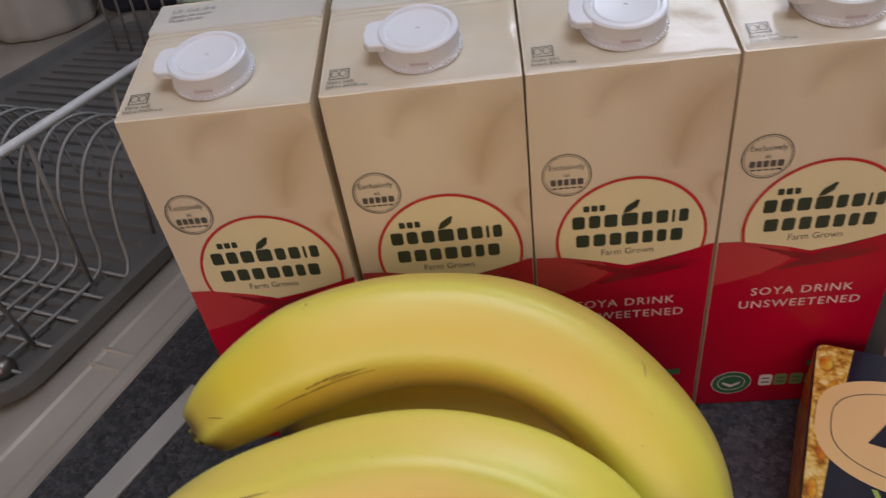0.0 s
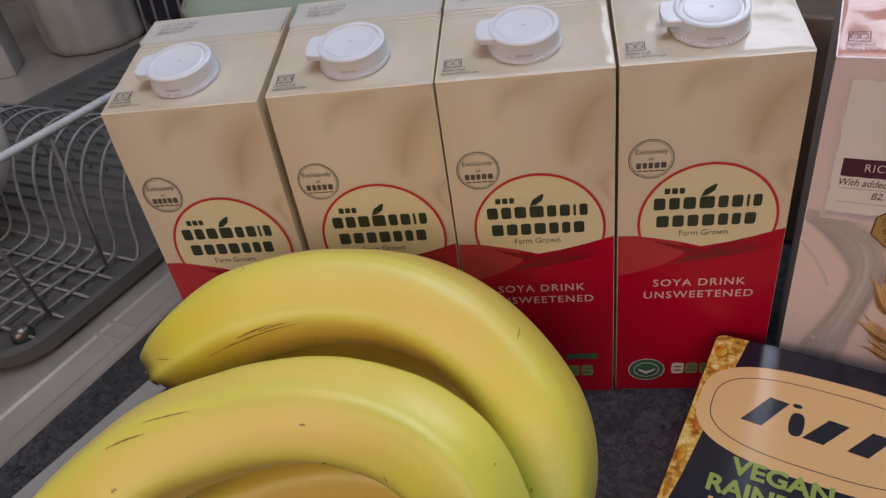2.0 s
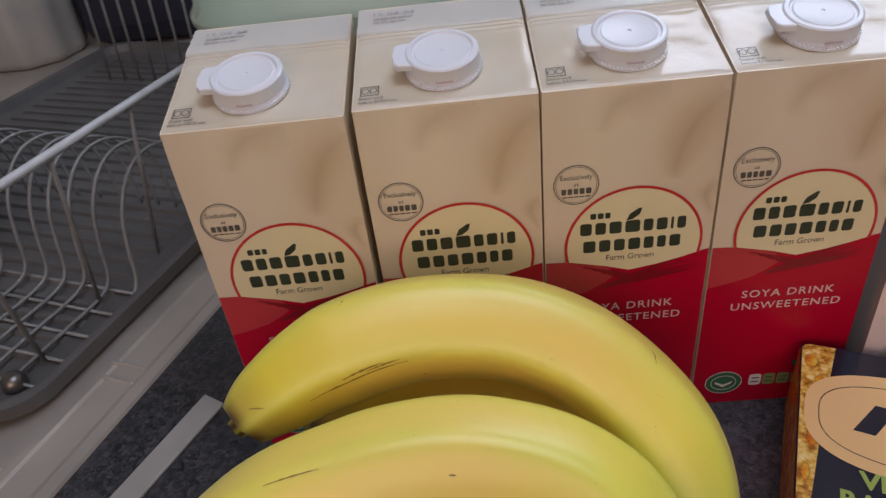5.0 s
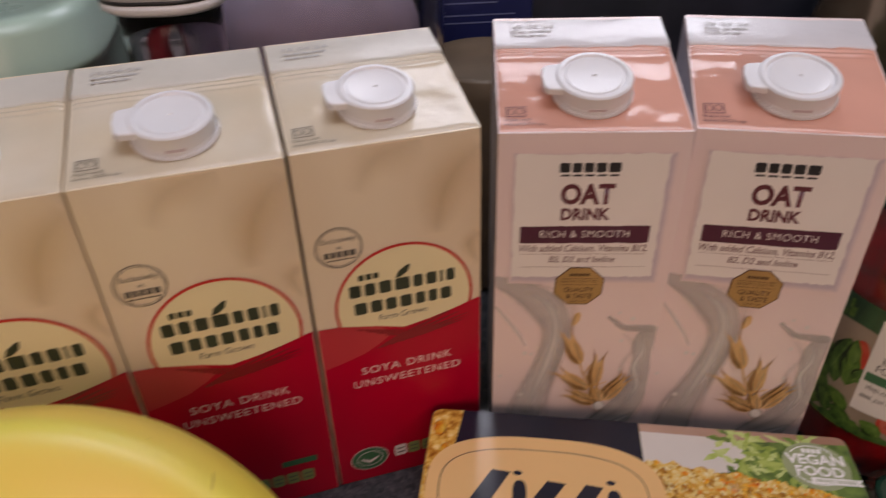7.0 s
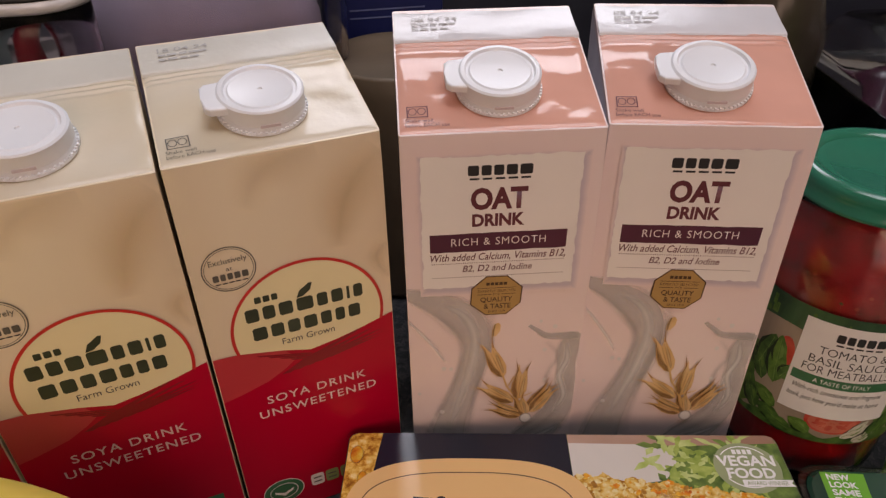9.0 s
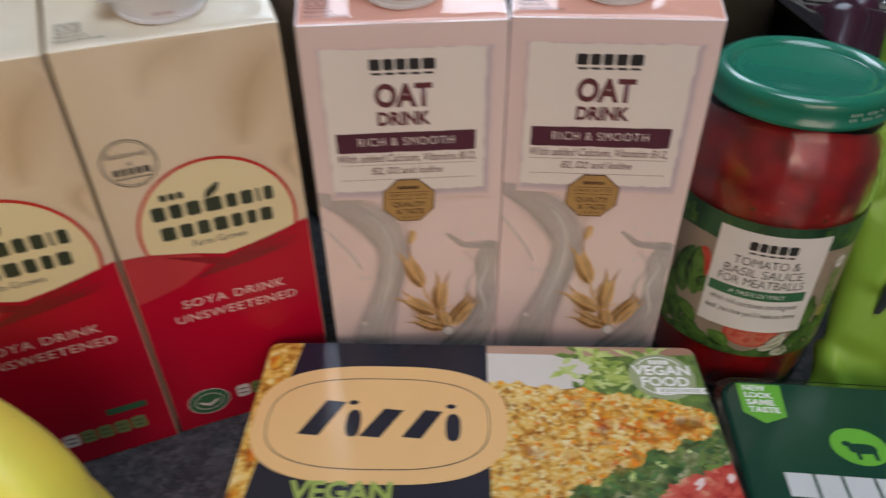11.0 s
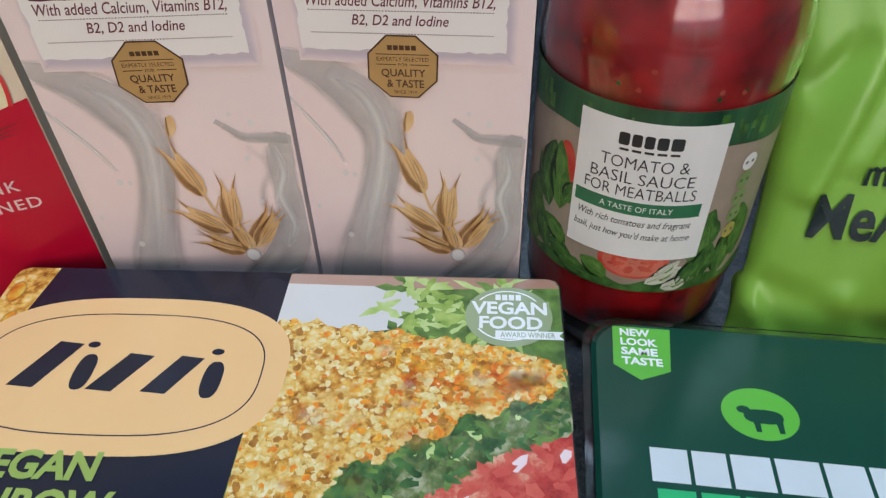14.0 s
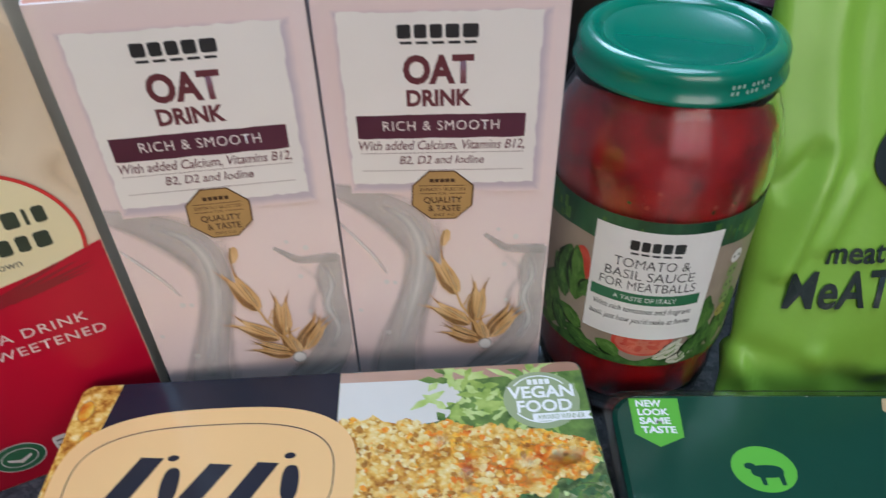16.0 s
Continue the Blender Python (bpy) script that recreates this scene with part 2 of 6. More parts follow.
GLASS.node_tree.links.new(wave.outputs["Fac"], wave_bump.inputs["Height"])
GLASS.node_tree.links.new(wave_bump.outputs["Normal"], GLASS.node_tree.nodes["Principled BSDF"].inputs["Normal"])
SAUCE = crumbly("tomato_sauce", [(0.22, (0.12, 0.002, 0.004)), (0.34, (0.36, 0.004, 0.007)), (0.46, (0.5, 0.008, 0.013)), (0.6, (0.58, 0.018, 0.018)), (0.74, (0.58, 0.06, 0.03))], 120, 0.3)
LID = mat("green_lid_enamel", (0.001, 0.165, 0.1), 0.22, 0.06, 30, 0.0, coat=0.35)
LABEL_GREEN = mat("dark_green_label", (0.006, 0.035, 0.016), 0.35, 0.0, 120, second=(0.035, 0.13, 0.05), stretch=(1, 1, 0.2))
LABEL_BEIGE = mat("stone_label", (0.34, 0.27, 0.21), 0.35, 0.12, 60)
LABEL_WHITE = mat("white_label", (0.8, 0.79, 0.77), 0.4, 0.03, 60)
BASIL = mat("basil_leaf_print", (0.012, 0.05, 0.01), 0.35, 0.0, 220, second=(0.08, 0.2, 0.04))
BASIL_LIGHT = mat("light_basil_print", (0.03, 0.11, 0.015), 0.35, 0.0, 220, second=(0.13, 0.27, 0.05))
BASIL_PALE = mat("pale_basil_print", (0.13, 0.26, 0.06), 0.35, 0.2, 220)
BASIL_DEEP = mat("deep_basil_print", (0.006, 0.02, 0.006), 0.35, 0.2, 220)
GARLIC = mat("garlic_print", (0.5, 0.5, 0.4), 0.35, 0.0, 160, second=(0.66, 0.66, 0.56))
TOMATO = mat("tomato_slice_print", (0.5, 0.03, 0.02), 0.35, 0.0, 150, second=(0.66, 0.12, 0.07))
TOMATO_CORE = mat("tomato_flesh_print", (0.62, 0.15, 0.1), 0.35, 0.15, 150)
BADGE_YELLOW = mat("yellow_badge_print", (0.4, 0.33, 0.08), 0.35, 0.06, 60)
BADGE_LIME = mat("lime_badge_print", (0.22, 0.32, 0.11), 0.35, 0.06, 60)
TRAY = mat("grey_tray_plastic", (0.11, 0.106, 0.1), 0.42, 0.15, 22, 0.15)
WIRE = mat("white_coated_wire", (0.55, 0.56, 0.56), 0.35, 0.1, 60)
WIRE_GREY = mat("grey_coated_wire", (0.22, 0.22, 0.21), 0.4, 0.15, 60)
BOWL = mat("cream_glazed_ceramic", (0.86, 0.76, 0.6), 0.3, 0.06, 12, second=(0.88, 0.83, 0.74), coat=0.2)
MINT = mat("mint_enamel", (0.36, 0.52, 0.44), 0.28, 0.06, 14, 0.02)
MINT_DARK = mat("sage_plastic_tub", (0.3, 0.42, 0.34), 0.34, 0.1, 14)
MAUVE = clear("mauve_tinted_plastic", (0.86, 0.82, 0.88), 0.06, 1.3)
MAUVE_FILL = mat("plum_cloth", (0.36, 0.31, 0.37), 0.6, 0.3, 16)
BLUE_INK = mat("pale_blue_ink", (0.13, 0.17, 0.34), 0.4, 0.1, 40)
BLUE = mat("royal_blue_card", (0.01, 0.018, 0.1), 0.35, 0.15, 20)
NAVY_BG = mat("navy_plastic", (0.03, 0.033, 0.05), 0.3, 0.3, 14)
BAG_NAVY = mat("navy_cloth", (0.012, 0.014, 0.03), 0.6, 0.3, 14)
BLACK = mat("black_appliance_plastic", (0.024, 0.024, 0.03), 0.22, 0.3, 9)
STONEWARE = mat("brown_stoneware", (0.16, 0.11, 0.07), 0.5, 0.15, 40, 0.1)
BROWN_GLASS = mat("dark_brown_bottle", (0.07, 0.05, 0.035), 0.25, 0.3, 20)
COFFEE = mat("dark_glaze", (0.03, 0.018, 0.014), 0.3, 0.2, 30)
GRAPE = mat("purple_grape_skin", (0.06, 0.012, 0.03), 0.25, 0.0, 50, second=(0.13, 0.03, 0.06))
GREEN_CAP = mat("green_bottle_cap", (0.008, 0.13, 0.055), 0.35, 0.1, 40)
CRUMPLED = mat("crumpled_foil", (0.7, 0.7, 0.7), 0.3, 0.1, 90, 0.2, 0.9)
STRIP = mat("pale_grey_plastic", (0.36, 0.35, 0.32), 0.4, 0.1, 20)
OFFWHITE = mat("off_white_plastic", (0.22, 0.195, 0.155), 0.45, 0.06, 12)
RED_TRIM = mat("dark_red_plastic", (0.3, 0.012, 0.02), 0.35, 0.1, 20)
STEEL_DARK = mat("steel_screw", (0.2, 0.18, 0.16), 0.35, 0.2, 60, 0.0, 0.8)
UPVC = mat("white_window_frame", (0.8, 0.8, 0.79), 0.35, 0.04, 14)
PANE = clear("window_glass", (1.0, 1.0, 1.0), 0.0)


def banana_skin():
    """Yellow skin, greener to the stem, with brown flecks and scuffs of their own shape."""
    m = bpy.data.materials.new("banana_skin")
    m.use_nodes = True
    nt = m.node_tree
    b = nt.nodes["Principled BSDF"]
    b.inputs["Roughness"].default_value = 0.4
    b.inputs["Specular IOR Level"].default_value = 0.6
    b.inputs["Coat Weight"].default_value, b.inputs["Coat Roughness"].default_value = 0.28, 0.42
    b.inputs["Sheen Weight"].default_value, b.inputs["Sheen Roughness"].default_value = 0.1, 0.4
    at = nt.nodes.new("ShaderNodeAttribute")
    at.attribute_name = "along"
    ramp = nt.nodes.new("ShaderNodeValToRGB")
    els = ramp.color_ramp.elements
    els[0].position, els[0].color = 0.0, (0.035, 0.025, 0.01, 1)
    els[1].position, els[1].color = 1.0, (0.2, 0.26, 0.04, 1)
    for pos, col in ((0.02, (0.12, 0.07, 0.015, 1)), (0.042, (0.56, 0.44, 0.06, 1)), (0.1, (0.82, 0.66, 0.05, 1)), (0.22, (0.94, 0.7, 0.12, 1)), (0.5, (0.95, 0.68, 0.13, 1)), (0.68, (0.86, 0.72, 0.08, 1)), (0.84, (0.5, 0.56, 0.08, 1))):
        e = els.new(pos)
        e.color = col
    nt.links.new(at.outputs["Fac"], ramp.inputs["Fac"])
    co = nt.nodes.new("ShaderNodeTexCoord")
    big = nt.nodes.new("ShaderNodeTexNoise")
    big.inputs["Scale"].default_value, big.inputs["Detail"].default_value = 26, 3
    nt.links.new(co.outputs["Object"], big.inputs["Vector"])
    tint = nt.nodes.new("ShaderNodeMix")
    tint.data_type = "RGBA"
    tint.inputs["B"].default_value = (0.72, 0.72, 0.1, 1)
    ridge = nt.nodes.new("ShaderNodeAttribute")
    ridge.attribute_name = "ridge"
    k = nt.nodes.new("ShaderNodeMath")
    k.operation = "MULTIPLY"
    nt.links.new(big.outputs["Fac"], k.inputs[0])
    nt.links.new(ridge.outputs["Fac"], k.inputs[1])
    nt.links.new(k.outputs["Value"], tint.inputs["Factor"])
    nt.links.new(ramp.outputs["Color"], tint.inputs["A"])
    spots = nt.nodes.new("ShaderNodeTexNoise")
    spots.inputs["Scale"].default_value, spots.inputs["Detail"].default_value = 210, 2
    nt.links.new(co.outputs["Object"], spots.inputs["Vector"])
    s = nt.nodes.new("ShaderNodeMapRange")
    s.inputs["From Min"].default_value, s.inputs["From Max"].default_value = 0.74, 0.8
    nt.links.new(spots.outputs["Fac"], s.inputs["Value"])
    flecks = nt.nodes.new("ShaderNodeMix")
    flecks.data_type = "RGBA"
    flecks.inputs["B"].default_value = (0.12, 0.055, 0.012, 1)
    nt.links.new(s.outputs["Result"], flecks.inputs["Factor"])
    nt.links.new(tint.outputs["Result"], flecks.inputs["A"])
    nt.links.new(flecks.outputs["Result"], b.inputs["Base Color"])
    u = nt.nodes.new("ShaderNodeBump")
    u.inputs["Strength"].default_value, u.inputs["Distance"].default_value = 0.12, 0.001
    nt.links.new(big.outputs["Fac"], u.inputs["Height"])
    nt.links.new(u.outputs["Normal"], b.inputs["Normal"])
    b.inputs["Subsurface Weight"].default_value = 0.03
    b.inputs["Subsurface Radius"].default_value = (0.006, 0.004, 0.001)
    b.inputs["Subsurface Scale"].default_value = 0.5
    return m


SKIN = banana_skin()
SCAR = mat("brown_scar", (0.34, 0.21, 0.045), 0.55, 0.2, 200)


def soften(m):
    """Let a print fade into what lies under it, by its tone."""
    nt = m.node_tree
    at = nt.nodes.new("ShaderNodeAttribute")
    at.attribute_name = "tone"
    see = nt.nodes.new("ShaderNodeBsdfTransparent")
    mix = nt.nodes.new("ShaderNodeMixShader")
    nt.links.new(at.outputs["Fac"], mix.inputs["Fac"])
    nt.links.new(see.outputs["BSDF"], mix.inputs[1])
    nt.links.new(nt.nodes["Principled BSDF"].outputs["BSDF"], mix.inputs[2])
    nt.links.new(mix.outputs["Shader"], nt.nodes["Material Output"].inputs["Surface"])
    return m




def tinted(base, name, colour):
    """A printed surface that turns to another colour by its tone."""
    m = base.copy()
    m.name = name
    nt = m.node_tree
    b = nt.nodes["Principled BSDF"]
    src = b.inputs["Base Color"].links[0].from_socket
    at = nt.nodes.new("ShaderNodeAttribute")
    at.attribute_name = "tone"
    mix = nt.nodes.new("ShaderNodeMix")
    mix.data_type = "RGBA"
    mix.inputs["B"].default_value = (*colour, 1)
    nt.links.new(at.outputs["Fac"], mix.inputs["Factor"])
    nt.links.new(src, mix.inputs["A"])
    nt.links.new(mix.outputs["Result"], b.inputs["Base Color"])
    return m


LILAC_SOFT = tinted(PINK, "soft_lilac_print", (0.5, 0.44, 0.52))
SWIRL = soften(mat("cream_swirl_print", (0.72, 0.5, 0.24), 0.36, 0.08, 20))
OAT_SHADE = soften(mat("soft_husk_shade", (0.3, 0.13, 0.04), 0.4, 0.2, 90))
OAT_GLOW = soften(mat("soft_husk_light", (0.86, 0.64, 0.36), 0.4, 0.08, 90))
MILK_BASE = soften(mat("poured_milk_print", (0.57, 0.555, 0.53), 0.28, 0.05, 18))
MILK_SHADE = soften(mat("soft_grey_milk", (0.36, 0.36, 0.35), 0.3, 0.05, 30))
MILK_LIGHT = soften(mat("soft_white_milk", (0.8, 0.79, 0.77), 0.3, 0.03, 30))
ORANGE_SOFT = soften(CRUMB_ORANGE.copy())
BROWN_SOFT = soften(mat("soft_brown_print", (0.34, 0.13, 0.02), 0.22, 0.2, 200))
CREAM_SOFT = soften(mat("soft_cream_print", (0.8, 0.7, 0.5), 0.22, 0.1, 200))
# lilac card side, its colour lifted to stand for reflected sky
SIDE_SKYLIT = mat("lilac_side_sky_tint", (0.74, 0.71, 0.78), 0.2, 0.0, 30, second=(0.84, 0.8, 0.84), stretch=(1, 1.6, 0.4))

# ---- helpers of the build ----
def thing(name, m, label, category, group="", kind=""):
    ob = new(name)
    ob.matrix_basis = m
    return tagged(ob, label, category, group, kind)


def part(name, bm, material, parent, label="", smooth=False):
    me = bpy.data.meshes.new(name)
    bmesh.ops.recalc_face_normals(bm, faces=bm.faces) if smooth != "flat" else None
    bm.to_mesh(me)
    bm.free()
    me.materials.append(material)
    if smooth is True:
        me.shade_smooth()
    ob = new(name, me)
    ob.parent = parent
    if label:
        ob["label"] = label
    return ob


def solo(name, bm, material, label, category, kind="", smooth=False, m=None):
    ob = part(name, bm, material, None, "", smooth)
    if m:
        ob.matrix_basis = m
    return tagged(ob, label, category, "", kind)


def box(x0, x1, y0, y1, z0, z1, bevel=0.0, segments=2):
    bm = bmesh.new()
    bmesh.ops.create_cube(bm, size=1.0)
    for v in bm.verts:
        v.co = ((x0 + x1) / 2 + v.co.x * (x1 - x0), (y0 + y1) / 2 + v.co.y * (y1 - y0), (z0 + z1) / 2 + v.co.z * (z1 - z0))
    if bevel:
        bmesh.ops.bevel(bm, geom=bm.edges[:], offset=bevel, segments=segments, affect="EDGES", profile=0.5)
    return bm


def rounded(w, d, r, n=7):
    """Outline of a rectangle 0..w, 0..d with round corners."""
    pts = []
    for cx, cy, a in ((w - r, r, -90), (w - r, d - r, 0), (r, d - r, 90), (r, r, 180)):
        for k in range(n + 1):
            t = radians(a + 90 * k / n)
            pts.append((cx + r * math.cos(t), cy + r * math.sin(t)))
    return pts


def loft(rings, close=True, caps=(True, True)):
    bm = bmesh.new()
    rows = [[bm.verts.new(p) for p in ring] for ring in rings]
    for a, b in zip(rows, rows[1:]):
        for i in range(len(a) if close else len(a) - 1):
            j = (i + 1) % len(a)
            bm.faces.new((a[i], a[j], b[j], b[i]))
    if caps[0]:
        bm.faces.new(rows[0][::-1])
    if caps[1]:
        bm.faces.new(rows[-1])
    return bm


def lathe(profile, n=48):
    rings = [[(r * math.cos(2 * math.pi * k / n), r * math.sin(2 * math.pi * k / n), z) for k in range(n)] for r, z in profile]
    return loft(rings)


def tube(points, radius, n=8):
    """A round wire along points."""
    pts = [Vector(p) for p in points]
    rings = []
    side = None
    for i, p in enumerate(pts):
        d = (pts[min(i + 1, len(pts) - 1)] - pts[max(i - 1, 0)]).normalized()
        if side is None:
            side = d.orthogonal().normalized()
        side = (side - d * side.dot(d)).normalized()
        up = d.cross(side)
        rings.append([p + radius * (math.cos(2 * math.pi * k / n) * side + math.sin(2 * math.pi * k / n) * up) for k in range(n)])
    return loft(rings)


def spline(points, steps=8):
    """Points of a smooth curve through the given ones."""
    p = [Vector(q) for q in points]
    p = [2 * p[0] - p[1]] + p + [2 * p[-1] - p[-2]]
    out = []
    for i in range(1, len(p) - 2):
        for k in range(steps):
            t = k / steps
            a, b, c, d = p[i - 1], p[i], p[i + 1], p[i + 2]
            out.append(0.5 * (2 * b + (c - a) * t + (2 * a - 5 * b + 4 * c - d) * t * t + (3 * b - a - 3 * c + d) * t ** 3))
    out.append(p[-2])
    return out


# print on a face: place(u, v, layer) puts millimetres on the surface
LIFT = 0.00005


def print_shape(name, pts, place, layer, material, parent, label=""):
    bm = bmesh.new()
    bm.faces.new([bm.verts.new(place(u, v, layer)) for u, v in pts])
    return part(name, bm, material, parent, label, "flat")


def soft_shape(name, pts, place, layer, material, parent, label="", edge=2.0, full=1.0):
    """A print whose colour fades out over its edge, in millimetres."""
    n = len(pts)
    area = sum(pts[i][0] * pts[(i + 1) % n][1] - pts[(i + 1) % n][0] * pts[i][1] for i in range(n))
    turn = 1 if area > 0 else -1
    inner = []
    for i in range(n):
        a, b = pts[i - 1], pts[(i + 1) % n]
        d = math.hypot(b[0] - a[0], b[1] - a[1]) or 1.0
        inner.append((pts[i][0] - turn * (b[1] - a[1]) / d * edge, pts[i][1] + turn * (b[0] - a[0]) / d * edge))
    bm = bmesh.new()
    out = [bm.verts.new(place(u, v, layer)) for u, v in pts]
    mid = [bm.verts.new(place(u, v, layer)) for u, v in inner]
    for i in range(n):
        j = (i + 1) % n
        bm.faces.new((out[i], out[j], mid[j], mid[i]))
    bm.faces.new(mid)
    ob = part(name, bm, material, parent, label, "flat")
    at = ob.data.attributes.new("tone", "FLOAT", "POINT")
    at.data.foreach_set("value", [0.0] * n + [full] * n)
    return ob


def print_patch(name, f, nu, nv, place, layer, material, parent, label=""):
    """A patch that bends with the surface: f(a, b) gives u, v for a, b from 0 to 1."""
    bm = bmesh.new()
    g = [[bm.verts.new(place(*f(i / nu, j / nv), layer)) for i in range(nu + 1)] for j in range(nv + 1)]
    for j in range(nv):
        for i in range(nu):
            bm.faces.new((g[j][i], g[j][i + 1], g[j + 1][i + 1], g[j + 1][i]))
    return part(name, bm, material, parent, label, "flat")


def lettering(words, bold=0.0, shear=0.0, space=1.0):
    cu = bpy.data.curves.new("letters", "FONT")
    cu.body, cu.offset, cu.shear, cu.resolution_u, cu.space_character = words, bold, shear, 3, space
    ob = bpy.data.objects.new("letters", cu)
    me = bpy.data.meshes.new_from_object(ob)
    bpy.data.objects.remove(ob)
    return me


def print_text(words, u0, u1, v0, v1, place, layer, material, parent, bold=0.012, shear=0.0, turn=0.0, name="lettering", space=1.0):
    """Words fitted between u0 and u1, v0 (foot) and v1 (head)."""
    me = lettering(words, bold, shear, space)
    co = np.array([v.co[:2] for v in me.vertices])
    lo, hi = co.min(0), co.max(0)
    bm = bmesh.new()
    bm.from_mesh(me)
    bpy.data.meshes.remove(me)
    c, s = math.cos(radians(turn)), math.sin(radians(turn))
    for v in bm.verts:
        u = (v.co.x - lo[0]) / (hi[0] - lo[0]) * (u1 - u0)
        w = (v.co.y - lo[1]) / (hi[1] - lo[1]) * (v1 - v0)
        v.co = place(u0 + c * u - s * w, v0 + s * u + c * w, layer)
    return part(name, bm, material, parent, "", "flat")


def print_bars(widths, u0, u1, v0, v1, place, layer, material, parent, gap=0.22, name="wordmark", turn=0.0):
    """A row of plain bars in place of a name, in one piece."""
    total = sum(widths) + gap * (len(widths) - 1)
    k = (u1 - u0) / total
    c, s = math.cos(radians(turn)), math.sin(radians(turn))
    bm = bmesh.new()
    u = 0.0
    for w in widths:
        a, b = u * k, (u + w) * k
        q = [(a, 0), (b, 0), (b, v1 - v0), (a, v1 - v0)]
        bm.faces.new([bm.verts.new(place(u0 + c * x - s * y, v0 + s * x + c * y, layer)) for x, y in q])
        u += w + gap
        if name == "wordmark":
            part("wordmark_bar", bm, material, parent, "", "flat")
            bm = bmesh.new()
    return part(name, bm, material, parent, "", "flat") if bm.faces else bm.free()


def print_blocks(widths, u0, u1, v0, v1, place, layer, material, parent, gap=0.34):
    """A name as a row of plain letter-sized blocks."""
    total = sum(widths) + gap * (len(widths) - 1)
    k = (u1 - u0) / total
    u = 0.0
    rise = v1 - v0
    for w in widths:
        a, b = u0 + u * k, u0 + (u + w) * k
        bm = bmesh.new()
        e = min(0.3 * (b - a), 0.12 * rise)
        q = [(a + e, v0), (b - e, v0), (b, v0 + e), (b, v1 - e), (b - e, v1), (a + e, v1), (a, v1 - e), (a, v0 + e)]
        bm.faces.new([bm.verts.new(place(x, y, layer)) for x, y in q])
        part("wordmark_bar", bm, material, parent, "", "flat")
        u += w + gap


def oval(cu, cv, ru, rv, n=40, power=2.0, a0=0.0, a1=360.0):
    out = []
    for k in range(n):
        t = radians(a0 + (a1 - a0) * k / (n if a1 - a0 == 360 else n - 1))
        c, s = math.cos(t), math.sin(t)
        out.append((cu + ru * math.copysign(abs(c) ** (2 / power), c), cv + rv * math.copysign(abs(s) ** (2 / power), s)))
    return out


def print_ring(name, outer, inner, place, layer, material, parent, closed=True):
    bm = bmesh.new()
    a = [bm.verts.new(place(u, v, layer)) for u, v in outer]
    b = [bm.verts.new(place(u, v, layer)) for u, v in inner]
    n = len(a)
    for i in range(n if closed else n - 1):
        j = (i + 1) % n
        bm.faces.new((a[i], a[j], b[j], b[i]))
    return part(name, bm, material, parent, "", "flat")


# ---- the room: worktop, walls, window, floor, ceiling ----
def wall_with_hole(name, x0, x1, z0, z1, hx0, hx1, hz0, hz1, y0, y1):
    bm = bmesh.new()
    for a, b, c, d in ((x0, hx0, z0, z1), (hx1, x1, z0, z1), (hx0, hx1, z0, hz0), (hx0, hx1, hz1, z1)):
        if d - c > 1e-4 and b - a > 1e-4:
            q = box(a, b, y0, y1, c, d)
            me = bpy.data.meshes.new("piece")
            q.to_mesh(me)
            q.free()
            bm.from_mesh(me)
            bpy.data.meshes.remove(me)
    return solo(name, bm, PLASTER, "plain off-white painted kitchen wall with an opening", "wall", "structure")


wall_with_hole("wall_north", -1.5, 2.2, -0.9, 1.75, 0.4, 1.36, 0.92, 1.6, 1.0, 1.12)
wall_with_hole("wall_south", -1.5, 2.2, -0.9, 1.75, -1.0, 0.6, -0.25, 1.6, -2.25, -2.1)
solo("wall_west", box(-1.6, -1.5, -2.25, 1.12, -0.9, 1.75), PLASTER, "plain off-white painted kitchen wall", "wall", "structure")
solo("wall_east", box(2.2, 2.3, -2.25, 1.12, -0.9, 1.75), PLASTER, "plain off-white painted kitchen wall", "wall", "structure")
# unseen ceiling, cut open to suit the added overhead lamp
hatch = bmesh.new()
for a, c, d, e in ((-1.6, -0.1, -2.25, 1.12), (0.9, 2.3, -2.25, 1.12), (-0.1, 0.9, -2.25, -0.65), (-0.1, 0.9, 0.15, 1.12)):
    bmesh.ops.create_cube(hatch, size=1.0, matrix=Matrix.Translation(((a + c) / 2, (d + e) / 2, 1.8)) @ Matrix.Diagonal((c - a, e - d, 0.1, 1)))
solo("ceiling", hatch, PLASTER, "plain white painted ceiling with an assumed opening for the overhead fill", "ceiling", "structure")
solo("floor", box(-1.6, 2.3, -2.25, 1.12, -0.98, -0.9), TILE, "brown vinyl kitchen floor", "floor", "structure")


def framed_window(name, x0, x1, z0, z1, y):
    w = tagged(new(name), "white framed kitchen window with clear panes, out of view", "window", "", "structure")
    for a, b, c, d in ((x0, x1, z0, z0 + 0.06), (x0, x1, z1 - 0.06, z1), (x0, x0 + 0.06, z0 + 0.06, z1 - 0.06), (x1 - 0.06, x1, z0 + 0.06, z1 - 0.06), ((x0 + x1) / 2 - 0.04, (x0 + x1) / 2 + 0.04, z0 + 0.06, z1 - 0.06)):
        part("window_frame", box(a, b, y - 0.03, y + 0.03, c, d, 0.004), UPVC, w)
    for a, b in ((x0 + 0.06, (x0 + x1) / 2 - 0.04), ((x0 + x1) / 2 + 0.04, x1 - 0.06)):
        pane = part("pane", box(a, b, y - 0.003, y + 0.003, z0 + 0.06, z1 - 0.06), PANE, w)
        pane.visible_shadow = False
    return w


framed_window("window_1", 0.4, 1.36, 0.92, 1.6, 1.06)
# unseen opening, made up to go with the front fill lamp
framed_window("assumed_south_window", -1.0, 0.6, -0.25, 1.6, -2.18)

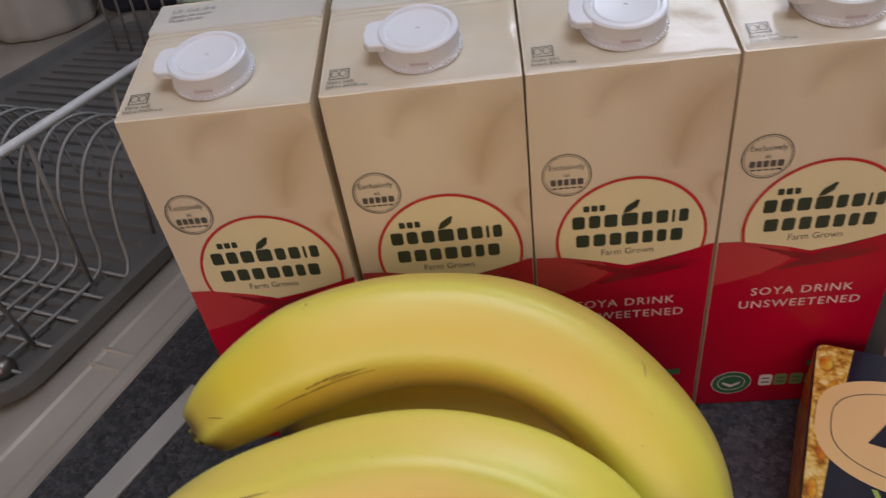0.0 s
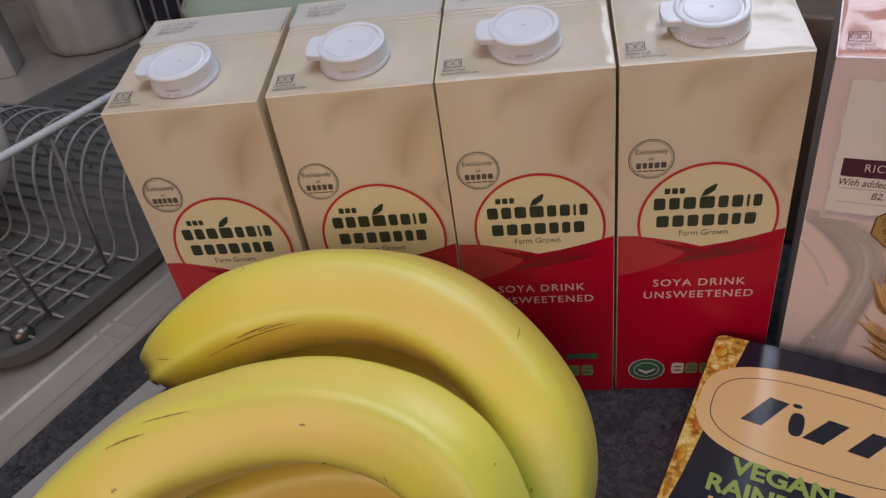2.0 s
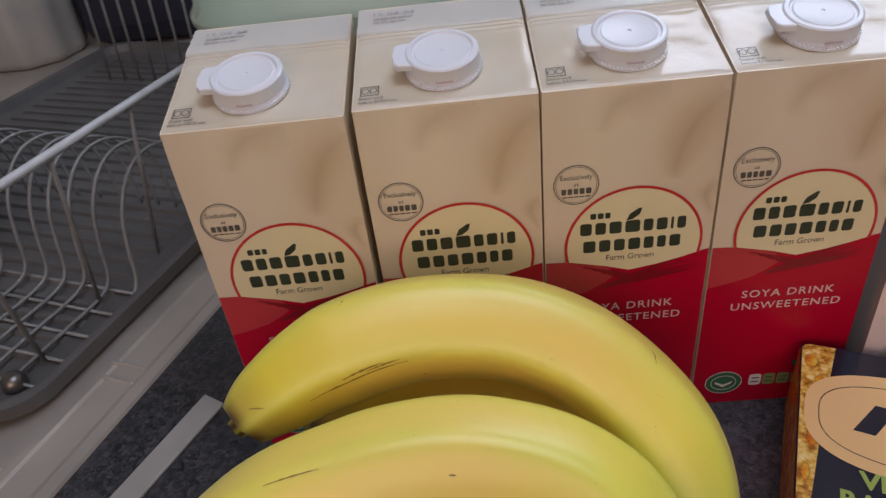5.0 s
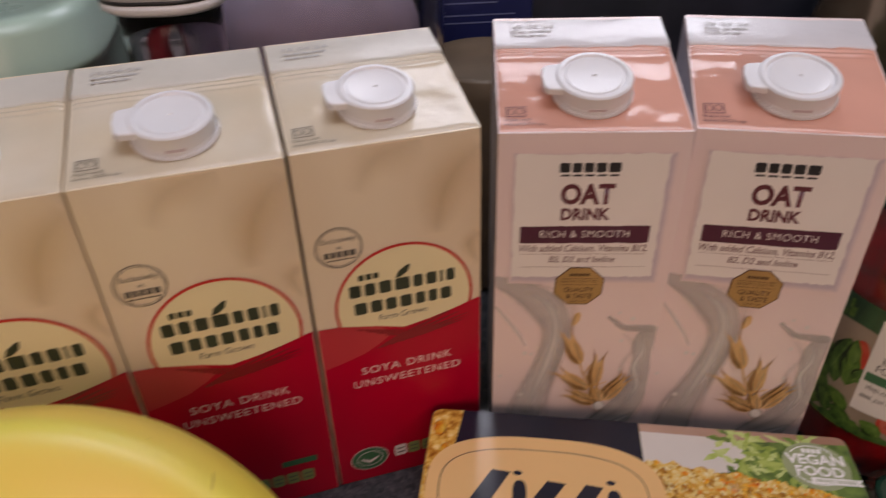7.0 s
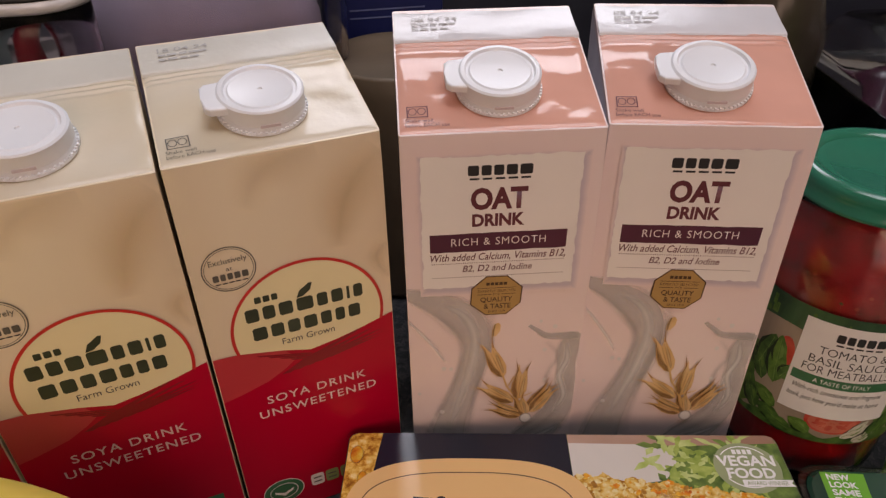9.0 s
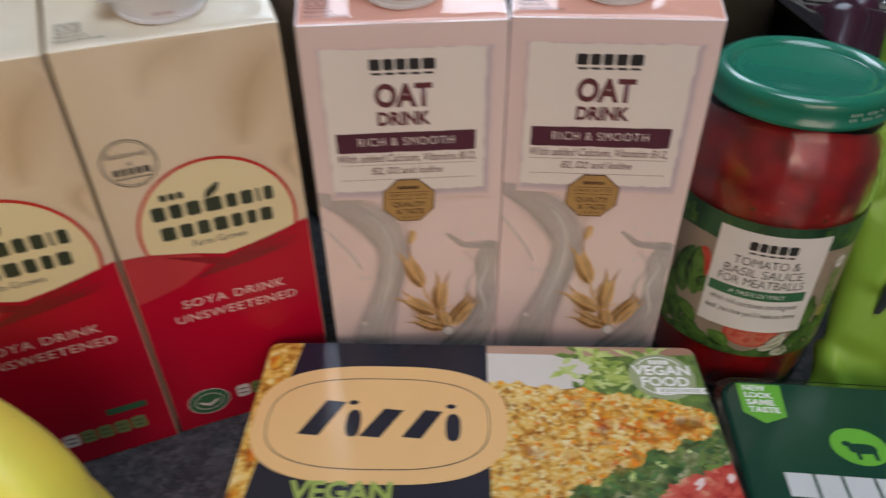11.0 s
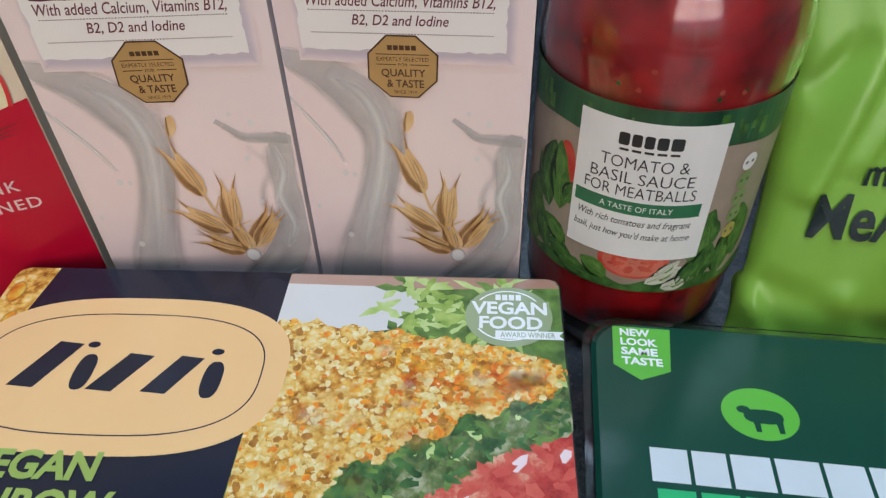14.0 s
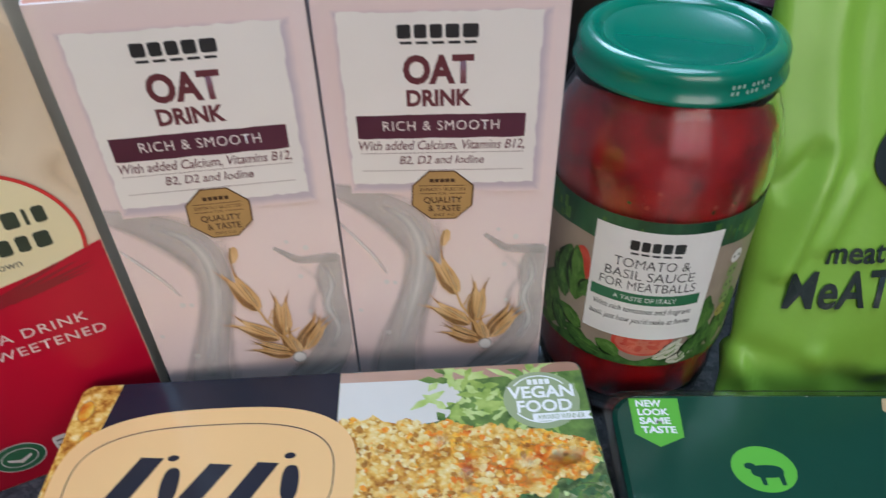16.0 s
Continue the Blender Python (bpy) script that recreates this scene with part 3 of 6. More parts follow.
# direction along the sink's edge, and across it to the sink
ALONG, ACROSS = Vector((0.331, 0.9436, 0.0)), Vector((-0.9436, 0.331, 0.0))
EDGE = Vector((-0.114, -0.024, 0.0))


def sinkside(a, c, z):
    return EDGE + a * ALONG + c * ACROSS + Vector((0, 0, z))


def slab(name, quad, z0, z1, material, label, category):
    return solo(name, loft([[(*p[:2], z0) for p in quad], [(*p[:2], z1) for p in quad]]), material, label, category, "structure")


slab("worktop", [sinkside(-0.62, 0.0, 0), (2.19, -0.6, 0), (2.19, 0.995, 0), sinkside(1.06, 0.0, 0)], -0.04, 0.0, LAMINATE, "dark grey speckled laminate kitchen worktop", "worktop")
base = [sinkside(-0.62, -0.03, 0), (2.19, -0.56, 0), (2.19, 0.995, 0), sinkside(1.06, -0.03, 0)]
slab("base_cabinet", base, -0.9, -0.042, OFFWHITE, "off-white kitchen base cabinet under the worktop", "cabinet")

slab("sink_cabinet", [sinkside(-0.6, 0.005, 0), sinkside(0.76, 0.005, 0), sinkside(0.76, 0.97, 0), sinkside(-0.6, 0.97, 0)], -0.9, -0.052, OFFWHITE, "off-white kitchen base cabinet under the sink", "cabinet")
drainer = thing("sink_drainer", Matrix(), "scratched stainless steel sink drainer let into the worktop", "sink", "", "structure")
profile = [(-0.006, 0.0002), (-0.005, 0.0018), (0.002, 0.0022), (0.006, 0.0008), (0.024, 0.0006), (0.0255, -0.0012), (0.0275, -0.0012), (0.029, 0.0004), (0.034, 0.0), (0.036, -0.003), (0.05, -0.0035), (1.0, -0.0035), (1.0, -0.05), (-0.004, -0.05)]
part("steel_deck", loft([[sinkside(a, c, z) for c, z in profile] for a in (-0.62, 0.79)]), STEEL, drainer)
for k in range(2):
    a = 0.075 + 0.012 * k
    part("pressed_rib", tube([sinkside(a, 0.031, 0.0004), sinkside(a - 0.001, 0.006, 0.0012)], 0.0012), STEEL, drainer)

# ---- drink cartons ----
W, DEEP, FRONT, REAR = 0.0708, 0.0705, 0.1788, 0.1955
SHIFT = 0.0  # millimetres by which a print sits off the middle of its face
SLOPE = math.atan2(REAR - FRONT, DEEP)


def front(u, v, layer):
    u = u if SHIFT == 0 else min(70.5, max(0.3, u - SHIFT))
    return Vector((u / 1000, -0.00022 - LIFT * layer, v / 1000))


def slope(u, v, layer):
    """v runs up the sloping top from its front edge."""
    y = v / 1000 * math.cos(SLOPE)
    return Vector((u / 1000, y, FRONT + y * math.tan(SLOPE))) + LIFT * layer * Vector((0, -math.sin(SLOPE), math.cos(SLOPE)))


def top_print(u, v, layer):
    """On the top panel, just clear of its creases."""
    return slope(u, v, layer) + Vector((0, 0, 0.00078 + dented(u, v)))


def strip_print(u, v, layer):
    return slope(u, v, layer) + Vector((0, 0, 0.00165 - 0.00005 * (v - 52)))


def carton_body(side):
    bm = bmesh.new()
    zt = lambda y: FRONT + y * math.tan(SLOPE)
    ys = (0.0, 0.0465, 0.0485, 0.0500, DEEP)
    rise = (0.0, 0.0, 0.0012, 0.0004, 0.0)
    n = 12
    bulge = lambda a, b: 0.0002 * math.sin(math.pi * a) * math.sin(math.pi * b)
    rings = []
    for k in range(n + 1):
        z = k / n
        out = []
        for i in range(13):
            a = i / 12
            out.append((a * W, -bulge(a, z), z * FRONT))
        for i in range(1, 13):
            a = i / 12
            out.append((W + bulge(a, z), a * DEEP, z * zt(a * DEEP)))
        for i in range(1, 13):
            a = i / 12
            out.append((W - a * W, DEEP + bulge(a, z), z * REAR))
        for i in range(1, 12):
            a = i / 12
            out.append((-bulge(a, z), DEEP - a * DEEP, z * zt(DEEP - a * DEEP)))
        rings.append(out)
    bm = loft(rings, caps=(True, True))
    edges = [e for e in bm.edges if all((abs(v.co.x) < 1e-5 or abs(v.co.x - W) < 1e-5) and (abs(v.co.y) < 1e-5 or abs(v.co.y - DEEP) < 1e-5) for v in e.verts)]
    bmesh.ops.bevel(bm, geom=edges, offset=0.0008, segments=2, affect="EDGES", profile=0.5)
    return bm


def dented(u, v):
    """Small dents and waves of the handled card."""
    near = min(1.0, u / 6, (70.8 - u) / 6, v / 5)
    return near * (0.00032 * noise.noise((u * 0.09, v * 0.12, 1.3)) + 0.00016 * noise.noise((u * 0.23, v * 0.3, 4.1)))


def carton_top(inset=0.0006):
    """The sloping top panel with its creases and the folded seal behind."""
    rows = []
    steps = [(0.3, -0.0004), (1.2, 0.0003), (2.4, 0.0006)] + [(4 + 2.2 * k, 0.0006 - 0.0002 * math.sin(k * 0.4)) for k in range(18)]
    steps += [(43.6, 0.0006), (44.6, 0.0011), (45.3, -0.0002), (46.0, 0.0011), (47.3, 0.0012), (47.9, -0.0001), (48.6, 0.0012), (49.8, 0.0014), (50.4, 0.0003), (51.0, 0.0012), (52, 0.0006)]
    for v, lift in steps:
        row = []
        for i in range(33):
            u = inset * 1000 + (W - 2 * inset) * 1000 * i / 32
            row.append(slope(u, v, 0) + Vector((0, 0, lift * (1 if 0 < i < 32 else 0.3) + dented(u, v))))
        rows.append(row)
    return loft(rows, close=False, caps=(False, False))


def carton_strip():
    rows = []
    for v, lift in ((50.6, 0.0004), (50.9, 0.0013), (51.8, 0.0015), (60, 0.0010), (68, 0.0006), (71.6, 0.0001)):
        rows.append([slope(0.3 + 70.2 * i / 10, v, 0) + Vector((0, 0, lift + 0.0002 * math.sin(i * 1.3 + v))) for i in range(11)])
    return loft(rows, close=False, caps=(False, False))


def carton_cap(parent):
    cap = part("cap", lathe([(0.0001, 0.0093), (0.0007, 0.0093), (0.001, 0.0099), (0.0102, 0.0099), (0.0112, 0.0102), (0.0118, 0.0096), (0.0126, 0.0096), (0.0132, 0.0107), (0.0147, 0.0106), (0.0154, 0.0099), (0.0155, 0.0038), (0.0152, 0.0034), (0.0155, 0.003), (0.0156, 0.0011), (0.0161, 0.0009), (0.0163, 0.0)], 64), CAP, parent, "white plastic screw cap", True)
    cap.data.set_sharp_from_angle(angle=radians(35))
    cap.matrix_basis = Matrix.Translation(slope(36, 21.4, 1)) @ pose(0, 0, 0, math.degrees(SLOPE), 0, 0) @ Matrix.Translation((0, 0, 0.0008)) @ Matrix.Diagonal((0.93, 0.93, 0.82, 1.0))
    tab = loft([[(x, y, z) for x, y in ((-0.0125, -0.0085), (-0.0186, -0.0078), (-0.0204, -0.006), (-0.0208, 0.0), (-0.0204, 0.006), (-0.0186, 0.0078), (-0.0125, 0.0085))] for z in (0.0066, 0.0098)])
    bmesh.ops.bevel(tab, geom=[e for e in tab.edges if e.verts[0].co.z > 0.0095 and e.verts[1].co.z > 0.0095], offset=0.0008, segments=2, affect="EDGES", profile=0.5)
    part("pull_tab", tab, CAP, cap)
    teeth = bmesh.new()
    for k in range(56):
        t = 2 * math.pi * k / 56
        m = Matrix.Rotation(t, 4, "Z") @ Matrix.Translation((0.0159, 0, 0.0012)) @ Matrix.Diagonal((0.0011, 0.0007, 0.0012, 1))
        bmesh.ops.create_cube(teeth, size=1.0, matrix=m)
    part("toothed_ring", teeth, CAP, cap)
    # slot as a thin proud bar; its lilac colour stands for the shade inside
    slot = box(-0.0035, 0.0035, -0.01565, -0.0152, 0.0036, 0.0048)
    part("tamper_slot", slot, SLOT_SHADE, cap)
    return cap


def shake_print(parent, ink):
    for pts in (((3.2, 8), (10.5, 8), (10.5, 13.6), (3.2, 13.6)),):
        inner = [(3.6, 8.4), (10.1, 8.4), (10.1, 13.2), (3.6, 13.2)]
        print_ring("pictogram_frame", pts, inner, top_print, 3, ink, parent)
    for cu in (5.2, 8.3):
        print_ring("pictogram_round", oval(cu, 11, 1.5, 1.8, 16), oval(cu, 11, 1.2, 1.5, 16), top_print, 3, ink, parent)
    print_text("Shake well", 2.6, 12.0, 5.6, 7.3, top_print, 3, ink, parent, 0.0)
    print_text("before EACH use", 2.6, 17.5, 3.2, 4.9, top_print, 3, ink, parent, 0.0)


def date_print(parent, ink, words):
    print_text(words, 7, 25, 64.0, 66.6, strip_print, 3, ink, parent, 0.01)
    for v in (61.0, 57.8):
        for u0, u1 in ((7, 9.6), (10.2, 13.4), (14.4, 17.0), (17.8, 21 + 3 * (v > 60))):
            print_bars([1], u0, u1, v, v + 1.2, strip_print, 3, ink, parent, name="code_line")


def swirl(parent, pts, wide, depth):
    """A soft brown stroke of the printed cream."""
    line = spline([(u, v, 0) for u, v in pts], 6)
    n = len(line)
    bm = bmesh.new()
    tone = []
    rows = []
    for i, p in enumerate(line):
        d = (line[min(i + 1, n - 1)] - line[max(i - 1, 0)]).normalized()
        s = Vector((-d.y, d.x, 0))
        row = []
        for k in range(9):
            q = p + s * wide * (k / 4 - 1) * (0.5 + 0.5 * math.sin(math.pi * min(1, 0.15 + i / (n - 1))))
            row.append(bm.verts.new(front(min(70.5, max(0.3, q.x)), min(178.2, q.y), 3.4)))
            tone.append(depth * (1 - abs(k / 4 - 1)) ** 1.6 * math.sin(math.pi * (0.06 + 0.9 * i / (n - 1))) ** 0.8)
        rows.append(row)
    for a, b in zip(rows, rows[1:]):
        for k in range(8):
            bm.faces.new((a[k], a[k + 1], b[k + 1], b[k]))
    ob = part("cream_swirl", bm, SWIRL, parent, "", "flat")
    at = ob.data.attributes.new("tone", "FLOAT", "POINT")
    at.data.foreach_set("value", tone)
    return ob


def soya_carton(m, words):
    c = thing("soya_drink_carton", m, "cream and crimson soya drink carton with a white screw cap", "carton", "drink cartons")
    part("body", carton_body(0), CREAM, c, "cream printed card body", True).data.set_sharp_from_angle(angle=radians(30))
    part("top_panel", carton_top(), CREAM_TOP, c, "glossy cream folded top", True)
    part("seal_strip", carton_strip(), FOIL_EDGE, c, "pale folded seal strip", True)
    carton_cap(c)
    # red field with a dip under the round emblem
    left = [(0.3, 99.2), (8, 98.9), (16, 97.9), (26, 95.8), (36.5, 92.6)]
    right = [(36.5, 92.6), (48, 94.6), (58, 97.0), (70.5, 100.2)]
    print_shape("crimson_field", [(0.3, 0.6), (70.5, 0.6)] + right[::-1] + left[::-1][1:], front, 5, RED, c, "crimson printed field")
    print_shape("pale_red_hill", left[:4] + [(31, 90), (26, 86), (18.5, 81.6), (8, 78.4), (0.3, 76.6)], front, 6, RED_LIGHT, c)
    for k in range(5):
        a = 24 + 4.2 * k
        print_shape("furrow", [(a, 83.4 + 0.6 * k), (a + 3.0, 83.0 + 0.6 * k), (min(67, a + 34), 96.2 - 1.5 * k), (min(65, a + 31), 95.8 - 1.5 * k), (a + 9, 88.2)], front, 7 + 0.3 * k, RED_DARK, c)
    for k in range(4):
        print_shape("furrow", [(16 + 4 * k, 96.0 - 1.9 * k), (36 + 2 * k, 90.6 - 1.3 * k), (37.5 + 2 * k, 89.6 - 1.3 * k), (17 + 4 * k, 95.0 - 1.9 * k)], front, 7.2 + 0.3 * k, RED_DARK, c)
    arc = oval(37.7, 105.6, 29.3, 29.3, 60, 2.0, -14, 194)
    inner = oval(37.7, 105.6, 28.1, 28.1, 60, 2.0, -14, 194)
    print_shape("emblem_disc", [p for p in inner] + [(16, 97.6), (26, 95.4), (36.5, 92.2), (48, 94.2), (58, 96.7)], front, 9, DISC, c, "pale yellow round emblem")
    print_ring("emblem_ring", arc, inner, front, 10, RING, c, False)
    print_ring("badge_ring", oval(13.2, 137.7, 9.3, 9.3), oval(13.2, 137.7, 8.9, 8.9), front, 5, GREY_INK, c)
    print_ring("badge_ring", oval(13.2, 137.7, 8.4, 8.4), oval(13.2, 137.7, 8.2, 8.2), front, 5, GREY_INK, c)
    print_text("Exclusively", 6.8, 19.8, 139.5, 142.5, front, 5, GREY_INK, c, 0.0)
    print_text("at", 12.2, 14.4, 137.1, 138.5, front, 5, GREY_INK, c, 0.0)
    print_blocks([1, 0.9, 0.9, 1, 1.1], 7.2, 19.4, 133.4, 136.1, front, 5, GREY_INK, c, 0.3)
    print_bars([1] * 5, 7.8, 18.8, 131.9, 132.4, front, 5, INK, c, 0.3)
    # emblem name as plain bars, a leaf over it
    print_blocks([1, 1, 0.9], 19.2, 27.5, 120.4, 123.2, front, 11, GREEN_INK, c, 0.3)
    print_blocks([1.1, 1.0, 1.15, 1.4, 0.9, 1.0, 0.25, 0.8], 15.0, 59.2, 112.4, 118.4, front, 11, GREEN_INK, c)
    print_blocks([1.15, 1.05, 1.0, 1.1, 0.9, 0.8, 1.0], 16.4, 57.6, 103.3, 109.3, front, 11, GREEN_INK, c)
    print_shape("leaf", [(34.2, 118.6), (35.6, 121.8), (39.4, 124.4), (40.6, 124.2), (39.6, 121.2), (36.8, 119.0)], front, 12, GREEN_INK, c)
    print_text("Farm Grown", 26.4, 46.8, 98.4, 101.4, front, 11, GREY_INK, c, 0.0)
    print_text("SOYA DRINK", 16.4, 57.2, 69.6, 73.8, front, 8, PINK_INK, c, 0.008, space=1.16)
    print_text("UNSWEETENED", 12.4, 61.2, 62.4, 66.6, front, 8, PINK_INK, c, 0.008, space=1.16)
    print_shape("green_seal", oval(15.2, 14.8, 9.0, 7.6), front, 7, WHITE_INK, c)
    print_shape("green_seal", oval(15.2, 14.8, 8.6, 7.2), front, 8, LOGO_GREEN, c, "round green recycling seal")
    print_ring("green_seal_ring", oval(15.2, 14.8, 6.3, 5.0), oval(15.2, 14.8, 5.9, 4.6), front, 9, WHITE_INK, c)
    print_shape("seal_leaf", [(15.2, 11.6), (11.2, 14.2), (11.0, 15.6), (15.2, 13.6), (19.4, 15.6), (19.2, 14.2)], front, 9, WHITE_INK, c)
    for u, ink in ((27.5, WHITE_INK), (34.2, BADGE_LIME), (41.0, BADGE_LIME), (47.8, BADGE_LIME), (54.6, BADGE_LIME)):
        print_shape("nutrition_cell", oval(u + 3, 15.6, 3.0, 3.8, 20, 5), front, 8, ink, c)
        print_bars([1], u + 1.2, u + 4.8, 16.4, 17.2, front, 9, GREY_INK, c, name="code_line")
        print_bars([1], u + 1.2, u + 4.8, 13.8, 14.6, front, 9, GREY_INK, c, name="code_line")
    print_shape("green_flash", [(47, 24), (63, 24), (63, 27.6), (47, 27.6)], front, 8, LOGO_GREEN, c)
    shake_print(c, GREY_INK)
    date_print(c, DATE_INK, words)
    # brown swirls of the printed cream
    swirl(c, [(70.2, 172), (62, 165), (56, 155), (53, 143), (52.5, 136.5)], 14, 0.34)
    swirl(c, [(48, 178), (38, 176), (28, 171), (22, 160)], 14, 0.2)
    swirl(c, [(70.2, 134), (66, 128), (69.8, 118)], 6, 0.28)
    return c


first = soya_carton(pose(-0.0012, -0.0032, 0.0, 0, 0, 0.6), "15 04 24")
copy_thing(first, pose(0.0722, 0.0005, 0.0, 0, 0, 0.6))
copy_thing(first, pose(0.1438, 0.0015, 0.0, 0, 0, 0.2))
copy_thing(first, pose(0.2160, 0.0025, 0.0, 0, 0, -0.4))
# the end carton's spout sits a little off the middle
for child in first.children:
    if child.name == "cap":
        child.matrix_basis = Matrix.Translation((-0.0028, 0.0, 0.0)) @ child.matrix_basis


def husk(base, tip, wide, parent, layer):
    """One oat husk between two points: two glumes, parted at the tip, with veins and a shaded edge."""
    length = math.hypot(tip[0] - base[0], tip[1] - base[1])
    s, c = (base[0] - tip[0]) / length, (tip[1] - base[1]) / length
    at = lambda pts: [(base[0] + c * x * wide - s * y * length, base[1] + s * x * wide + c * y * length) for x, y in pts]
    print_shape("oat_husk", at([(0, 0), (0.3, 0.08), (0.5, 0.28), (0.47, 0.52), (0.36, 0.74), (0.3, 1.0), (0.14, 0.82), (0.02, 0.74), (-0.1, 0.84), (-0.24, 1.04), (-0.34, 0.76), (-0.5, 0.48), (-0.5, 0.26), (-0.28, 0.07)]), front, layer, OAT, parent)
    soft_shape("husk_shade", at([(-0.5, 0.48), (-0.5, 0.26), (-0.28, 0.07), (0.0, 0.0), (0.02, 0.18), (-0.16, 0.36), (-0.22, 0.64), (-0.3, 0.9)]), front, layer + 0.25, OAT_SHADE, parent, "", 0.7, 0.6)
    soft_shape("husk_light", at([(0.06, 0.1), (0.3, 0.22), (0.34, 0.5), (0.22, 0.72), (0.08, 0.5)]), front, layer + 0.25, OAT_GLOW, parent, "", 0.8, 0.6)
    for x0, x1 in ((-0.2, -0.24), (-0.02, -0.03), (0.14, 0.16), (0.3, 0.27)):
        print_shape("oat_vein", at([(x0 * 0.5, 0.12), (x0 + 0.022, 0.45), (x1 + 0.012, 0.84), (x0 - 0.022, 0.45)]), front, layer + 0.5, OAT_DARK, parent)
    for x, y in ((-0.5, 1.2), (0.5, 1.18)):
        print_shape("whisker", at([(x * 0.4, 0.86), (x * 0.58, 0.84), (x, y)]), front, layer + 0.6, OAT_DARK, parent)


def ribbon(name, pts, depth, material, parent, layer, label=""):
    """A band of its own width along a line (u, v, half width), soft at its edges."""
    line = spline([(u, v, w) for u, v, w in pts], 8)
    n = len(line)
    bm = bmesh.new()
    tone, rows = [], []
    for i, p in enumerate(line):
        d = line[min(i + 1, n - 1)] - line[max(i - 1, 0)]
        d = Vector((d.x, d.y, 0)).normalized()
        row = []
        for k in range(13):
            e = k / 6 - 1
            q = Vector((p.x, p.y, 0)) + Vector((-d.y, d.x, 0)) * p.z * e
            row.append(bm.verts.new(front(min(72.1, max(0.4, q.x)), min(178.0, max(0.6, q.y)), layer)))
            tone.append(depth * min(1.0, (1 - abs(e)) * 2.6))
        rows.append(row)
    for a, b in zip(rows, rows[1:]):
        for k in range(12):
            if len({tuple(round(x, 7) for x in v.co) for v in (a[k], a[k + 1], b[k + 1], b[k])}) == 4:
                bm.faces.new((a[k], a[k + 1], b[k + 1], b[k]))
    ob = part(name, bm, material, parent, label, "flat")
    at = ob.data.attributes.new("tone", "FLOAT", "POINT")
    at.data.foreach_set("value", tone)
    return ob


def soft_stroke(name, pts, wide, depth, material, parent, layer=5.6):
    """A soft-edged brush stroke printed on a carton's face."""
    line = spline([(u, v, 0) for u, v in pts], 6)
    n = len(line)
    bm = bmesh.new()
    tone, rows = [], []
    for i, p in enumerate(line):
        d = (line[min(i + 1, n - 1)] - line[max(i - 1, 0)]).normalized()
        side_way = Vector((-d.y, d.x, 0))
        row = []
        for k in range(7):
            q = p + side_way * wide * (k / 3 - 1)
            row.append(bm.verts.new(front(min(72.1, max(0.4, q.x)), min(178.0, max(0.6, q.y)), layer)))
            tone.append(depth * (1 - abs(k / 3 - 1)) ** 1.2 * math.sin(math.pi * (0.04 + 0.92 * i / (n - 1))) ** 0.6)
        rows.append(row)
    for a, b in zip(rows, rows[1:]):
        for k in range(6):
            bm.faces.new((a[k], a[k + 1], b[k + 1], b[k]))
    ob = part(name, bm, material, parent, "", "flat")
    at = ob.data.attributes.new("tone", "FLOAT", "POINT")
    at.data.foreach_set("value", tone)
    return ob


def torn(u0, u1, v0, v1, step=2.5, rough=0.5, seed=3):
    rnd = random.Random(seed)
    pts = []
    for a, b, c, d in ((u0, v0, u1, v0), (u1, v0, u1, v1), (u1, v1, u0, v1), (u0, v1, u0, v0)):
        n = max(2, int(math.hypot(c - a, d - b) / step))
        for k in range(n):
            t = k / n
            pts.append((a + (c - a) * t + rnd.uniform(-rough, rough), b + (d - b) * t + rnd.uniform(-rough, rough)))
    return pts


